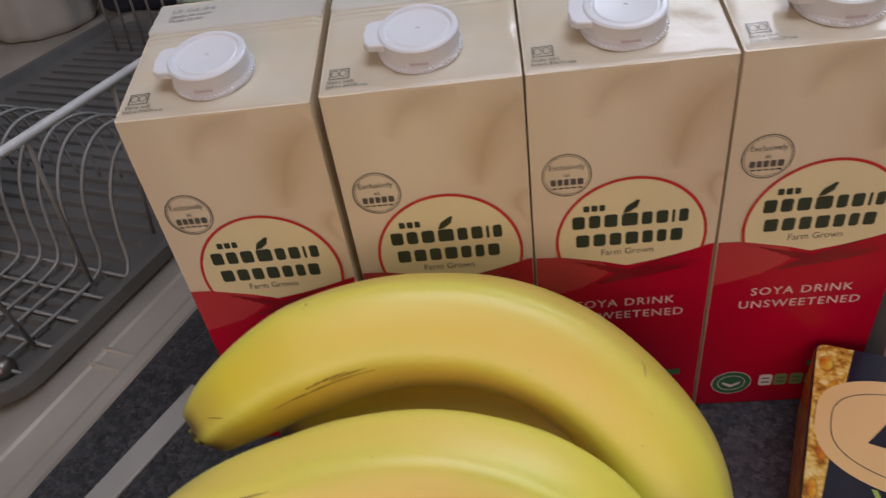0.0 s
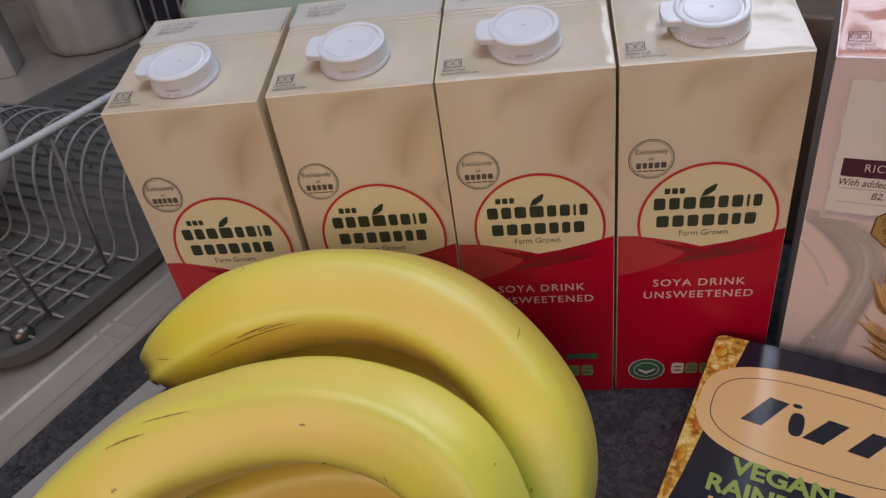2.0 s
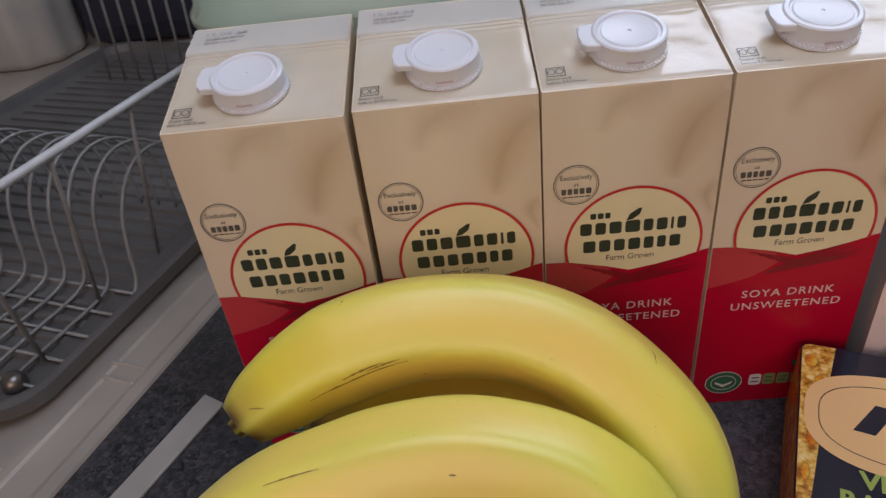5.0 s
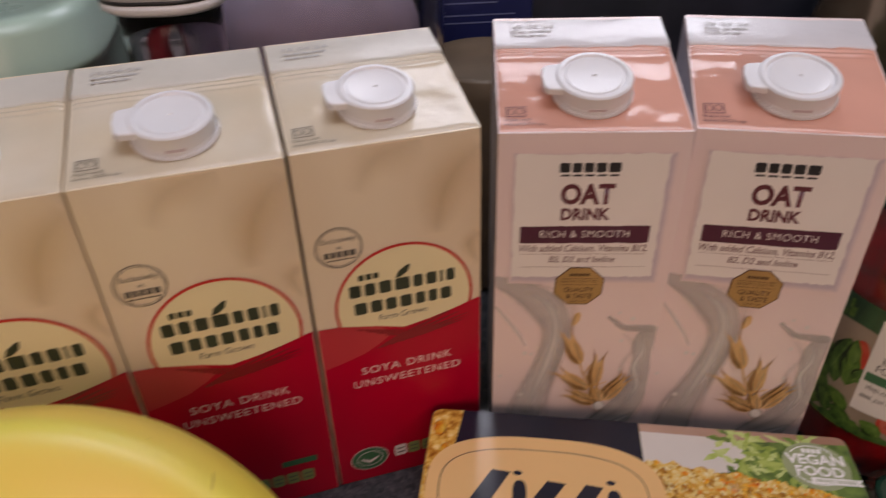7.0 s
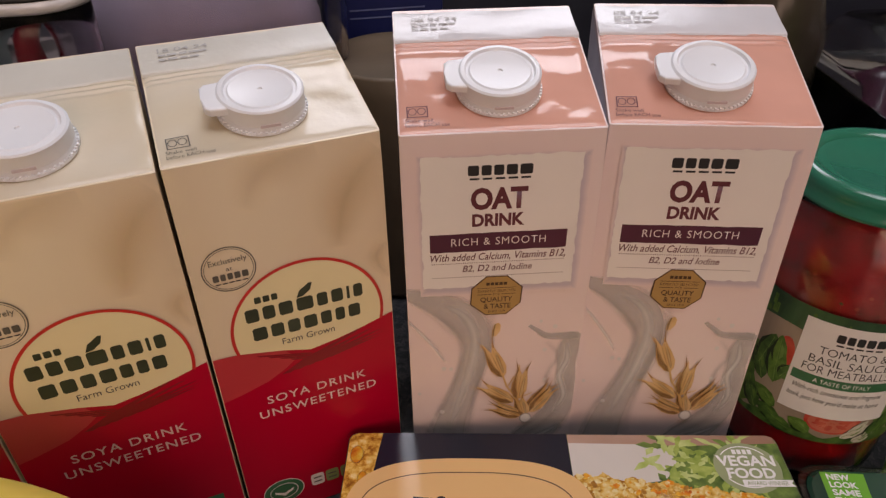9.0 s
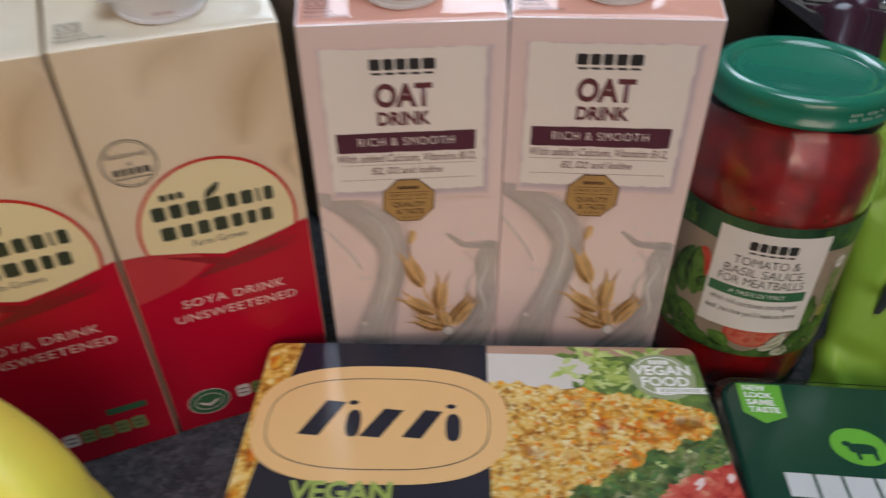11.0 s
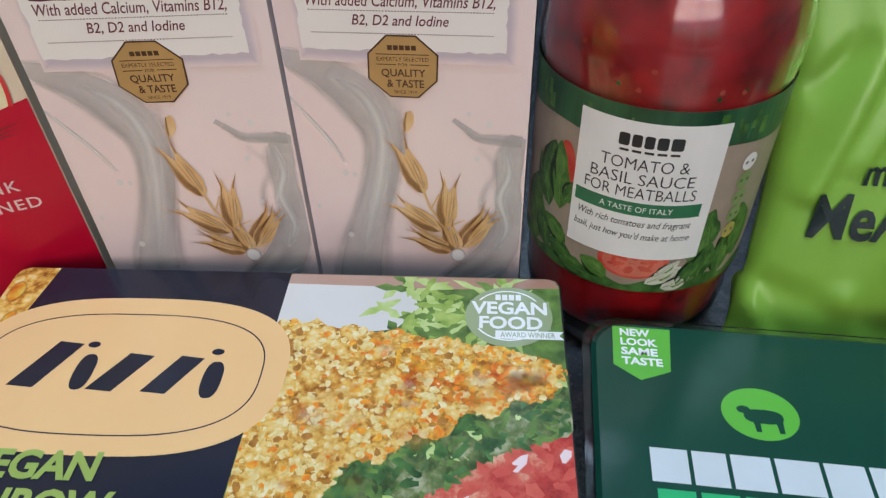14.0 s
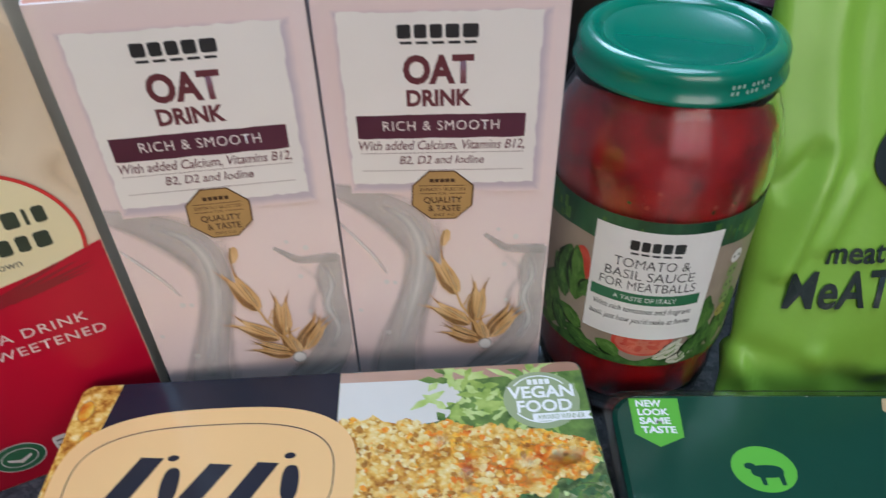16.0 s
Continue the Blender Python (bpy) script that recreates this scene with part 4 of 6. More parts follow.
def oat_carton(m):
    c = thing("oat_drink_carton", m, "glossy pale pink oat drink carton with a white screw cap", "carton", "drink cartons")
    part("body", carton_body(0), PINK, c, "pale pink printed card body", True).data.set_sharp_from_angle(angle=radians(30))
    part("top_panel", carton_top(), PINK_TOP, c, "glossy salmon folded top", True)
    part("seal_strip", carton_strip(), SILVER_TOP, c, "pale silvery folded seal strip", True)
    carton_cap(c)
    # poured milk printed in grey
    ribbon("milk_pour", [(1, 112.5, 3), (13, 107, 7), (24, 98, 9.5), (29.2, 86, 7.4), (27.6, 72, 7.0), (23, 56, 7.0), (18, 38, 9), (15.5, 20, 11), (15, 2, 13)], 0.52, MILK_BASE, c, 5, "grey-white poured milk print")
    ribbon("milk_splash", [(70, 88, 3), (67.6, 80, 5.5), (67.5, 68, 5), (68.5, 57, 7), (66, 45, 8), (59, 32, 10), (50, 19, 11), (43, 3, 12)], 0.6, MILK_BASE, c, 5.2, "grey-white milk splash print")
    ribbon("milk_splash", [(50.4, 93.2, 0.9), (54, 90.2, 1.3), (58, 87.2, 1.9), (64, 86.6, 2.4), (71, 86.4, 2.4)], 0.5, MILK_BASE, c, 5.3)
    for name, pts, wide, depth, tone in (
            ("milk_shade", [(4, 109), (12, 103), (19.5, 94), (23.4, 83), (21, 68), (15.5, 53), (9, 36), (5.5, 16)], 2.2, 0.28, MILK_SHADE),
            ("milk_shade", [(35, 102), (34.6, 86), (31.5, 72), (29, 58), (27, 42), (26.8, 24)], 2.4, 0.3, MILK_SHADE),
            ("milk_light", [(14, 107), (24, 100), (28.5, 88), (27, 72), (22.5, 54), (17, 34)], 4.0, 0.7, MILK_LIGHT),
            ("milk_shade", [(50.6, 93), (54, 89.6), (57, 87.0), (63, 86.6), (71, 85.6)], 1.4, 0.24, MILK_SHADE),
            ("milk_shade", [(58, 84), (63.4, 76), (60, 67), (59.6, 60), (63.6, 54), (60, 44), (54, 36), (46, 29)], 1.8, 0.3, MILK_SHADE),
            ("milk_light", [(66, 84), (67.5, 74), (65, 64), (67.6, 52), (64, 42)], 2.2, 0.8, MILK_LIGHT),
            ("milk_shade", [(69.6, 66), (66.6, 52), (62, 38), (52, 28), (42, 20)], 3.0, 0.22, MILK_SHADE),
            ("milk_light", [(68, 34), (60, 28), (48, 22), (38, 20)], 2.6, 0.6, MILK_LIGHT),
            ("milk_light", [(1, 100), (6, 93), (12, 84), (16, 76)], 0.8, 0.9, MILK_LIGHT),
            ("milk_shade", [(2, 99), (7, 92.4), (13, 83.4), (16.6, 75.6)], 0.7, 0.3, MILK_SHADE)):
        soft_stroke(name, pts, wide, depth, tone, c, 5.5 + (0.15 if name == "milk_light" else 0.0))
    for u, v, r in ((55, 95.2, 0.7), (61, 92, 1.0), (57.5, 79.5, 0.9), (15.6, 72, 1.0), (18.6, 71.6, 0.8), (14.6, 46, 1.0), (58.6, 62.4, 0.7), (5, 58, 0.8)):
        print_shape("milk_drop", oval(u, v, r, r * 1.2, 14), front, 5.9, MILK, c)
    # torn card
    soft_shape("card_shadow", torn(7.0, 68.2, 110.8, 171.4, 2.5, 0.2, 5), front, 6, LILAC_SOFT, c, "", 2.4, 0.75)
    print_shape("torn_card", torn(8.4, 65.2, 114.6, 170.6, 2.0, 0.35, 9), front, 7, CARD, c, "off-white torn card print")
    print_blocks([1, 0.9, 0.9, 1, 1.15], 24.9, 47.6, 163.0, 167.0, front, 8, INK, c, 0.22)
    print_bars([1] * 5, 25.6, 47.0, 161.3, 162.1, front, 8, INK, c, 0.35)
    print_text("OAT", 26.0, 46.4, 149.0, 158.2, front, 8, PLUM_TEXT, c, 0.042)
    print_text("DRINK", 26.6, 45.6, 142.0, 147.4, front, 8, PLUM_TEXT, c, 0.04)
    print_shape("plum_band", torn(11.0, 61.8, 131.2, 139.2, 3, 0.15, 2), front, 8, PLUM, c)
    print_text("RICH & SMOOTH", 19.0, 54.0, 133.9, 137.2, front, 9, CARD, c, -0.004, space=1.14)
    print_text("With added Calcium, Vitamins B12,", 11.2, 61.9, 126.6, 130.4, front, 8, PLUM_TEXT, c, 0.008, 0.25)
    print_text("B2, D2 and Iodine", 23.2, 49.6, 121.4, 124.9, front, 8, PLUM_TEXT, c, 0.008, 0.25)
    for v in (125.8, 119.4):
        print_bars([1] * 60, 11.6, 61.6, v, v + 0.3, front, 8, PLUM_TEXT, c, 1.0, "dotted_rule")
    seal = [(36.4 + 10.3 * math.cos(radians(22 + 45 * k)) * (1 + 0.02 * (-1) ** k), 109.7 + 9.9 * math.sin(radians(22 + 45 * k))) for k in range(8)]
    print_shape("bronze_seal", [(36.4 + (u - 36.4) * 1.05, 109.7 + (v - 109.7) * 1.05) for u, v in seal], front, 9, SEAL_INK, c)
    print_shape("bronze_seal", seal, front, 10, GOLD, c, "bronze eight-sided quality seal")
    print_bars([1, 1, 1, 1, 1], 32.4, 40.4, 114.9, 116.3, front, 11, SEAL_INK, c, 0.25)
    print_text("EXPERTLY SELECTED", 29.2, 43.8, 111.6, 112.8, front, 11, SEAL_INK, c, 0.0)
    print_text("FOR", 35.2, 37.8, 110.0, 111.0, front, 11, SEAL_INK, c, 0.0)
    print_text("QUALITY", 30.2, 42.8, 106.4, 109.2, front, 11, SEAL_INK, c, 0.015)
    print_text("& TASTE", 31.6, 42.2, 103.4, 105.9, front, 11, SEAL_INK, c, 0.015)
    print_text("SINCE 1919", 33.4, 40.0, 101.4, 102.5, front, 11, SEAL_INK, c, 0.0)
    for v in (113.5, 110.4):
        print_bars([1, 1], 29.0, 44.0, v, v + 0.25, front, 11, SEAL_INK, c, 0.7 if v < 111 else 0.01, "rule")
    # falling grain and an ear of oats
    print_shape("oat_grain", [(35.2, 88.2), (37.0, 88.8), (38.6, 91.4), (38.8, 94.4), (37.8, 95.8), (36.2, 95.0), (35.2, 91.6)], front, 9, OAT, c)
    soft_shape("husk_shade", [(35.2, 88.2), (36.2, 89.0), (36.4, 92.0), (36.8, 95.2), (36.2, 95.0), (35.2, 91.6)], front, 9.3, OAT_SHADE, c, "", 0.4, 0.6)
    for q in ([(40.2, 66), (41, 66), (42.8, 59.8), (47.4, 52.2), (51, 44), (50.2, 43.6), (46.6, 51.6), (42, 59.4)], [(45.2, 65.4), (45.6, 65.2), (43.2, 59.4), (42.7, 59.7)], [(47.4, 52), (53.6, 55), (53.8, 54.6), (47.8, 51.4)]):
        print_shape("stalk", q, front, 8.4, OAT, c)
    for k, (b0, t0, w) in enumerate((((40.6, 65.2), (33.2, 84.6), 7.2), ((45.6, 49.6), (30.6, 61.6), 7.2), ((49.0, 40.4), (35.4, 47.6), 6.6), ((51.6, 43.6), (61.6, 59.4), 6.6), ((47.2, 51.4), (49.0, 71.6), 7.0), ((53.0, 42.8), (63.0, 57.6), 6.4), ((51.0, 40.6), (47.4, 53.6), 6.6), ((48.4, 43.4), (36.4, 50.4), 3.6))):
        husk(b0, t0, w, c, 9 + 1.0 * k)
    soft_shape("milk_crown", oval(51.4, 39.6, 3.0, 3.4, 18), front, 18, MILK_LIGHT, c, "", 1.2, 1.0)
    # side panels with the sky's reflection put into their pale colour
    for x in (-0.0003, W + 0.0003):
        q = [(x, 0.0012, 0.001), (x, DEEP - 0.001, 0.001), (x, DEEP - 0.001, REAR - 0.002), (x, 0.0012, FRONT - 0.001)]
        bm = bmesh.new()
        bm.faces.new([bm.verts.new(p) for p in q])
        part("side_panel", bm, SIDE_SKYLIT, c, "pale lilac printed side, lightened for the sky's reflection", "flat")
    shake_print(c, PLUM_TEXT)
    date_print(c, DATE_INK, "08 04 24")
    return c


# these stand a little higher at the back, their print a little to one side
REAR, SHIFT = 0.1992, 1.7
SLOPE = math.atan2(REAR - FRONT, DEEP)
oats = oat_carton(pose(0.2908, -0.005, 0.0, 0, 0, -18.5))
copy_thing(oats, pose(0.3595, -0.0254, 0.0, 0, 0, -26.5))

# ---- bananas ----
def banana(spine, radius, parent, twist=0.0, sides=40):
    line = spline(spine, 10)
    n = len(line)
    rings, along, ridge = [], [], []
    normal = Vector((-0.18, -0.72, 0.67)).normalized()
    for i, p in enumerate(line):
        t = i / (n - 1)
        d = (line[min(i + 1, n - 1)] - line[max(i - 1, 0)]).normalized()
        a = (normal - d * normal.dot(d)).normalized()
        b = d.cross(a)
        k = min(1.0, 0.34 + 0.66 * min(1.0, t / 0.17) ** 0.6)
        if t > 0.62:
            k *= 1 - 0.66 * min(1.0, max(0.0, t - 0.68) / 0.24) ** 1.7
        if t < 0.012:
            k = 0.2
        ring = []
        for s in range(sides):
            w = 2 * math.pi * s / sides
            facet = 1 + 0.05 * math.cos(5 * (w + twist)) + 0.012 * math.cos(10 * (w + twist)) + 0.014 * noise.noise((4 * t + twist * 9, math.cos(w) * 1.2, math.sin(w) * 1.2))
            ring.append(p + radius * k * facet * (math.cos(w) * a + math.sin(w) * b))
        rings.append(ring)
        along += [t] * sides
        ridge += [(0.5 + 0.5 * math.cos(5 * (2 * math.pi * q / sides + twist))) ** 2 for q in range(sides)]
    ob = part("banana", loft(rings), SKIN, parent, "", True)
    at = ob.data.attributes.new("along", "FLOAT", "POINT")
    at.data.foreach_set("value", along)
    at = ob.data.attributes.new("ridge", "FLOAT", "POINT")
    at.data.foreach_set("value", ridge)
    return ob


def scar(ob, start, drift, wide, parent_sides=40):
    """A thin brown scuff that follows the skin: start and drift are (ring, side)."""
    me = ob.data
    rings = len(me.vertices) // parent_sides
    bm = bmesh.new()
    rows = []
    n = 10
    for k in range(n + 1):
        r = start[0] + drift[0] * k / n
        s = start[1] + drift[1] * k / n
        half = wide * math.sin(math.pi * (0.08 + 0.84 * k / n)) * (0.7 + 0.3 * math.sin(k * 2.7))
        row = []
        for e in (-half, half):
            i, q = r * (rings - 1), (s * parent_sides + e)
            i0, q0 = int(i), math.floor(q)
            at = lambda a, b: me.vertices[min(a, rings - 1) * parent_sides + b % parent_sides]
            f, g = i - i0, q - q0
            p = (at(i0, q0).co * (1 - g) + at(i0, q0 + 1).co * g) * (1 - f) + (at(i0 + 1, q0).co * (1 - g) + at(i0 + 1, q0 + 1).co * g) * f
            row.append(bm.verts.new(p + at(i0, q0).normal * 0.0002))
        rows.append(row)
    for a, b in zip(rows, rows[1:]):
        bm.faces.new((a[0], a[1], b[1], b[0]))
    return part("scar", bm, SCAR, ob, "brown scuff mark", "flat")


bunch = thing("banana_bunch", Matrix(), "bunch of ripe yellow bananas with greenish stems and brown flecks", "bananas")
one = [(0.018, -0.0725, 0.09), (0.034, -0.063, 0.098), (0.058, -0.053, 0.106), (0.085, -0.047, 0.11), (0.111, -0.046, 0.109), (0.132, -0.049, 0.106), (0.151, -0.055, 0.099), (0.167, -0.064, 0.089), (0.179, -0.076, 0.078), (0.186, -0.089, 0.065), (0.188, -0.103, 0.052), (0.184, -0.118, 0.038), (0.178, -0.13, 0.028)]
two = [(-0.03, -0.158, 0.044), (-0.01, -0.143, 0.06), (0.01, -0.129, 0.074), (0.04, -0.11, 0.09), (0.069, -0.101, 0.096), (0.087, -0.098, 0.098), (0.103, -0.097, 0.098), (0.118, -0.098, 0.096), (0.135, -0.102, 0.092), (0.149, -0.109, 0.085), (0.16, -0.119, 0.075), (0.168, -0.13, 0.062), (0.173, -0.14, 0.046), (0.175, -0.145, 0.032)]
def drawn_in(x):
    """Brings the bend and the tip a little closer to the middle."""
    return x - 0.0034 * min(1.0, max(0.0, (x - 0.11) / 0.06)) + 0.0024 * min(1.0, max(0.0, (0.06 - x) / 0.04))


upper = banana([(drawn_in(x), y + 0.0003, z + 0.0003) for x, y, z in one], 0.0197, bunch, -0.5)
nearer = banana([(x - 0.0006, y - 0.0006, z) for x, y, z in two], 0.019, bunch, 0.45)
for start, drift, wide in (((0.575, 0.83), (0.014, 0.05), 0.22), ((0.17, 0.1), (0.05, -0.012), 0.16), ((0.9, 0.98), (0.01, 0.03), 0.3), ((0.12, 0.13), (0.13, -0.03), 0.14), ((0.2, 0.1), (0.04, -0.01), 0.12), ((0.05, 0.02), (0.02, 0.04), 0.2), ((0.8, 0.05), (0.008, 0.008), 0.25)):
    scar(upper, start, drift, wide)
for start, drift, wide in (((0.16, 0.06), (0.004, 0.03), 0.2), ((0.175, 0.02), (0.012, 0.012), 0.24), ((0.7, 0.1), (0.018, 0.03), 0.3), ((0.1, 0.9), (0.05, 0.01), 0.2), ((0.22, 0.95), (0.03, 0.012), 0.12), ((0.25, 0.93), (0.04, 0.01), 0.1), ((0.18, 0.03), (0.01, 0.02), 0.2), ((0.45, 0.02), (0.012, 0.0), 0.16), ((0.62, 0.1), (0.012, 0.016), 0.2)):
    scar(nearer, start, drift, wide)
banana([(x * 0.97 + 0.002, y + 0.02, max(0.02, z - 0.046)) for x, y, z in one[1:]], 0.0185, bunch, 0.5)
banana([(x * 0.96 + 0.004, y + 0.016, max(0.02, z - 0.058)) for x, y, z in two[1:]], 0.0185, bunch, 0.2)
part("crown", lathe([(0.004, 0.0), (0.016, 0.002), (0.017, 0.02), (0.012, 0.03), (0.004, 0.034)], 18), SKIN, bunch, "greenish brown cut crown", True).matrix_basis = pose(0.176, -0.14, 0.004, 20, -15, 0)


# ---- ready-meal box ----
BW, BD, BH = 0.1815, 0.145, 0.0425
meal = thing("ready_meal_box", pose(0.2629, -0.0013, 0.0, 0, 0, -23.7), "navy cardboard ready-meal box with a lasagne photo, lying flat", "food box")
sleeve_plan = lambda e: [(e + x * (BW - 2 * e) / BW, e - BD + y * (BD - 2 * e) / BD) for x, y in rounded(BW, BD, 0.004, 5)]
part("carton", loft([[(*p, z) for p in sleeve_plan(e)] for e, z in ((0.0006, 0.0), (0.0, 0.0008), (0.0, BH - 0.0008), (0.0006, BH))]), BOX_SIDE, meal, "dark card sleeve")


def lid_of(height):
    return lambda u, v, layer: Vector((u / 1000, -v / 1000, height + LIFT * layer))


top = lid_of(BH)
print_shape("navy_panel", [(11, 0.5), (93.2, 0.5), (93.2, 144), (1.5, 144), (3.5, 104), (6, 86), (10, 40), (14.5, 0.8)], top, 2, NAVY, meal, "navy printed panel")
print_shape("photo_strip", [(0.6, 4.2), (1.6, 2.0), (4.2, 0.8), (14.5, 0.8), (10, 40), (6, 86), (3.5, 104), (1.5, 144), (0.4, 144)], top, 3, CRUMB, meal, "food photo strip")
for u, v, r, q in ((4.5, 12, 3.2, 5), (8, 24, 2.4, 4), (4, 40, 2.6, 5), (5.5, 58, 2.6, 5), (3.4, 76, 2.2, 5), (2.6, 94, 1.6, 5), (2.0, 118, 1.2, 6)):
    soft_shape("strip_sauce_photo", oval(u, v, r, q, 16), top, 3.6, ORANGE_SOFT if v else CREAM_SOFT, meal, "", 1.0, 0.8)
print_shape("dish_photo", [(93.2, 0.8), (177.4, 0.8), (179.8, 1.8), (180.8, 4.2), (180.8, 141), (178, 144), (93.2, 144)], top, 2, ROCKET_DARK, meal, "lasagne photo")
print_shape("board_photo", [(93.3, 0.9), (177.4, 0.9), (179.8, 1.9), (180.7, 5), (140, 6.6), (93.3, 6.2)], top, 3, WOOD_PRINT, meal)
print_shape("plate_photo", [(93.3, 5.5), (134, 6), (137, 16), (130, 24), (112, 27), (93.3, 26)], top, 4, DISH_PRINT, meal)
rnd = random.Random(4)
for k in range(64):
    u, v = rnd.uniform(130, 166), rnd.uniform(4, 30)
    l, w, a = rnd.uniform(7, 15), rnd.uniform(1.8, 3.6), rnd.uniform(0, 6.28)
    c, s = math.cos(a), math.sin(a)
    pts = [(x * l * c - y * w * s + u, x * l * s + y * w * c + v) for x, y in ((0, 0.1), (0.3, 0.5), (0.45, 0.25), (0.7, 0.55), (1, 0), (0.65, -0.45), (0.4, -0.2), (0.25, -0.5), (0, -0.1))]
    print_shape("rocket_leaf", [(min(180.5, max(100, p)), max(1.2, q)) for p, q in pts], top, 5 + 0.012 * k, (ROCKET, ROCKET_LIGHT, ROCKET, ROCKET_DARK, ROCKET_LIGHT)[k % 5], meal)
def wavy(pts, step=1.6, rough=0.5, seed=6):
    """A finer, uneven outline through the given points."""
    r = random.Random(seed)
    out = []
    for p in spline([(u, v, 0) for u, v in pts + pts[:1]], 5)[:-1]:
        out.append((min(181.2, max(93.4, p.x + r.uniform(-rough, rough))), p.y + r.uniform(-rough, rough)))
    return out


crust = [(93.4, 22), (97, 21.2), (101, 22.6), (106, 21.4), (112, 24), (118, 22.8), (124, 26), (131, 24.4), (138, 27.6), (146, 27), (154, 29.6), (162, 30), (170, 33), (177, 35), (181.0, 38.5), (178, 45), (171, 50), (166, 48.5), (160, 55), (153, 53.5), (146, 62), (138, 61), (131, 70), (124, 69), (117, 80), (110, 82), (104, 95), (98, 104), (93.4, 112)]
print_shape("crumb_crust_photo", wavy(crust), top, 6.2, CRUMB, meal, "golden crumb crust photo")
for u, v, r, q in ((143, 41, 9, 7), (154, 40, 11, 6.5), (164, 40.5, 9, 5.5), (171, 41, 6, 4), (150, 48, 7, 4), (136, 38, 7, 6)):
    soft_shape("orange_crust_photo", oval(u, v, r, q, 20), top, 6.45 + 0.02 * r, ORANGE_SOFT, meal, "", 2.6, 0.75)
for u, v, r in ((118, 40, 6), (107, 56, 7), (128, 54, 5.5), (112, 72, 5)):
    soft_shape("browned_patch", oval(u, v, r, r * 0.7, 16), top, 6.4, ORANGE_SOFT, meal, "", 2.4, 0.5)


def inside(poly, u, v):
    hit = False
    for (a, b), (c, d) in zip(poly, poly[1:] + poly[:1]):
        if (b > v) != (d > v) and u < a + (v - b) / (d - b) * (c - a):
            hit = not hit
    return hit


def scatter(name, poly, count, tones, small, large, layer, seed, long=1.0, where=None):
    """Many small flecks of one photo, one mesh a tone; where gives the odds of a tone by place."""
    r = random.Random(seed)
    us, vs = [p[0] for p in poly], [p[1] for p in poly]
    meshes = [bmesh.new() for _ in tones]
    done = 0
    while done < count:
        u, v = r.uniform(min(us), max(us)), r.uniform(min(vs), max(vs))
        if not inside(poly, u, v):
            continue
        pick = r.choices(range(len(tones)), where(u, v) if where else [1] * len(tones))[0]
        size, turn, sides_of = r.uniform(small, large), r.uniform(0, 6.28), r.choice((5, 6, 7))
        c, s = math.cos(turn), math.sin(turn)
        pts = []
        for j in range(sides_of):
            w = 6.283 * j / sides_of
            x, y = size * long * r.uniform(0.7, 1.25) * math.cos(w), size * r.uniform(0.6, 1.15) * math.sin(w)
            pts.append((min(180.7, max(93.4, u + c * x - s * y)), v + s * x + c * y))
        meshes[pick].faces.new([meshes[pick].verts.new(top(*p, layer + 1.2 * done / count)) for p in pts])
        done += 1
    for bm, tone in zip(meshes, tones):
        tagged(part(name, bm, tone, meal, "", "flat"), kind="stuff")


def crumb_odds(u, v):
    warm = min(1.0, max(0.0, (u - 118) / 45))
    edge = min(1.0, max(0.0, (v - 40) / 60))
    return (3.2 - 2.4 * warm, 2.6, 0.5 + 3.4 * warm, 0.45 + 0.4 * edge)


scatter("crumb_photo", crust, 1500, (CRUMB_PALE, CRUMB, CRUMB_ORANGE, CRUMB_BROWN), 0.5, 1.45, 6.9, 21, 1.2, crumb_odds)
rnd = random.Random(17)
for k in range(46):
    u = rnd.uniform(97, 174)
    v = rnd.uniform(26 + (u - 93) * 0.17, max(34 + (u - 93) * 0.1, 100 - (u - 93) * 0.74))
    r = rnd.uniform(1.6, 3.6)
    warm = u > 132
    tone = rnd.choice((ORANGE_SOFT, ORANGE_SOFT, CREAM_SOFT) if warm else (BROWN_SOFT, CREAM_SOFT, CREAM_SOFT, ORANGE_SOFT, ORANGE_SOFT))
    soft_shape("crust_tone_photo", [(min(180.5, x), y) for x, y in oval(u, v, r * rnd.uniform(1.0, 1.6), r, 14)], top, 8.15 + 0.006 * k, tone, meal, "", r * 0.7, rnd.uniform(0.15, 0.3))
spin = [(181.2, 40), (178, 46), (171, 51), (166, 49.5), (160, 56), (153, 54.5), (146, 63), (138, 62), (131, 71), (124, 70), (117, 81), (110, 83), (104, 96), (98, 105), (93.4, 113), (93.4, 124), (104, 112), (118, 98), (132, 86), (146, 76), (160, 67), (172, 62), (181.2, 58)]
print_shape("spinach_photo", wavy(spin), top, 6.0, SPINACH, meal, "spinach layer photo")
print_shape("sauce_photo", [(180.8, 57), (172, 61), (160, 66), (146, 75), (132, 85), (118, 97), (104, 111), (93.4, 123), (93.4, 144), (181.2, 144)], top, 5.9, SAUCE_PRINT, meal, "red sauce photo")
scatter("spinach_leaf_photo", spin, 420, (SPINACH, ROCKET_DARK, ROCKET_LIGHT, BASIL), 0.5, 1.6, 6.05, 5, 2.2, lambda u, v: (2.4, 2.0, 0.14, 2.4))
scatter("sauce_fleck_photo", [(180.6, 59), (160, 68), (146, 77), (118, 99), (93.6, 125), (93.6, 143), (178, 143)], 420, (SAUCE_PRINT, TOMATO, TOMATO_CORE, PINK_INK), 0.6, 2.2, 5.95, 9, 1.6, lambda u, v: (2.0, 2.8, 1.2, 0.16))
print_shape("logo_plate", oval(51.4, 42.4, 49.2, 28.4, 72, 2.8), top, 8.5, PLATE, meal, "peach oval logo plate")
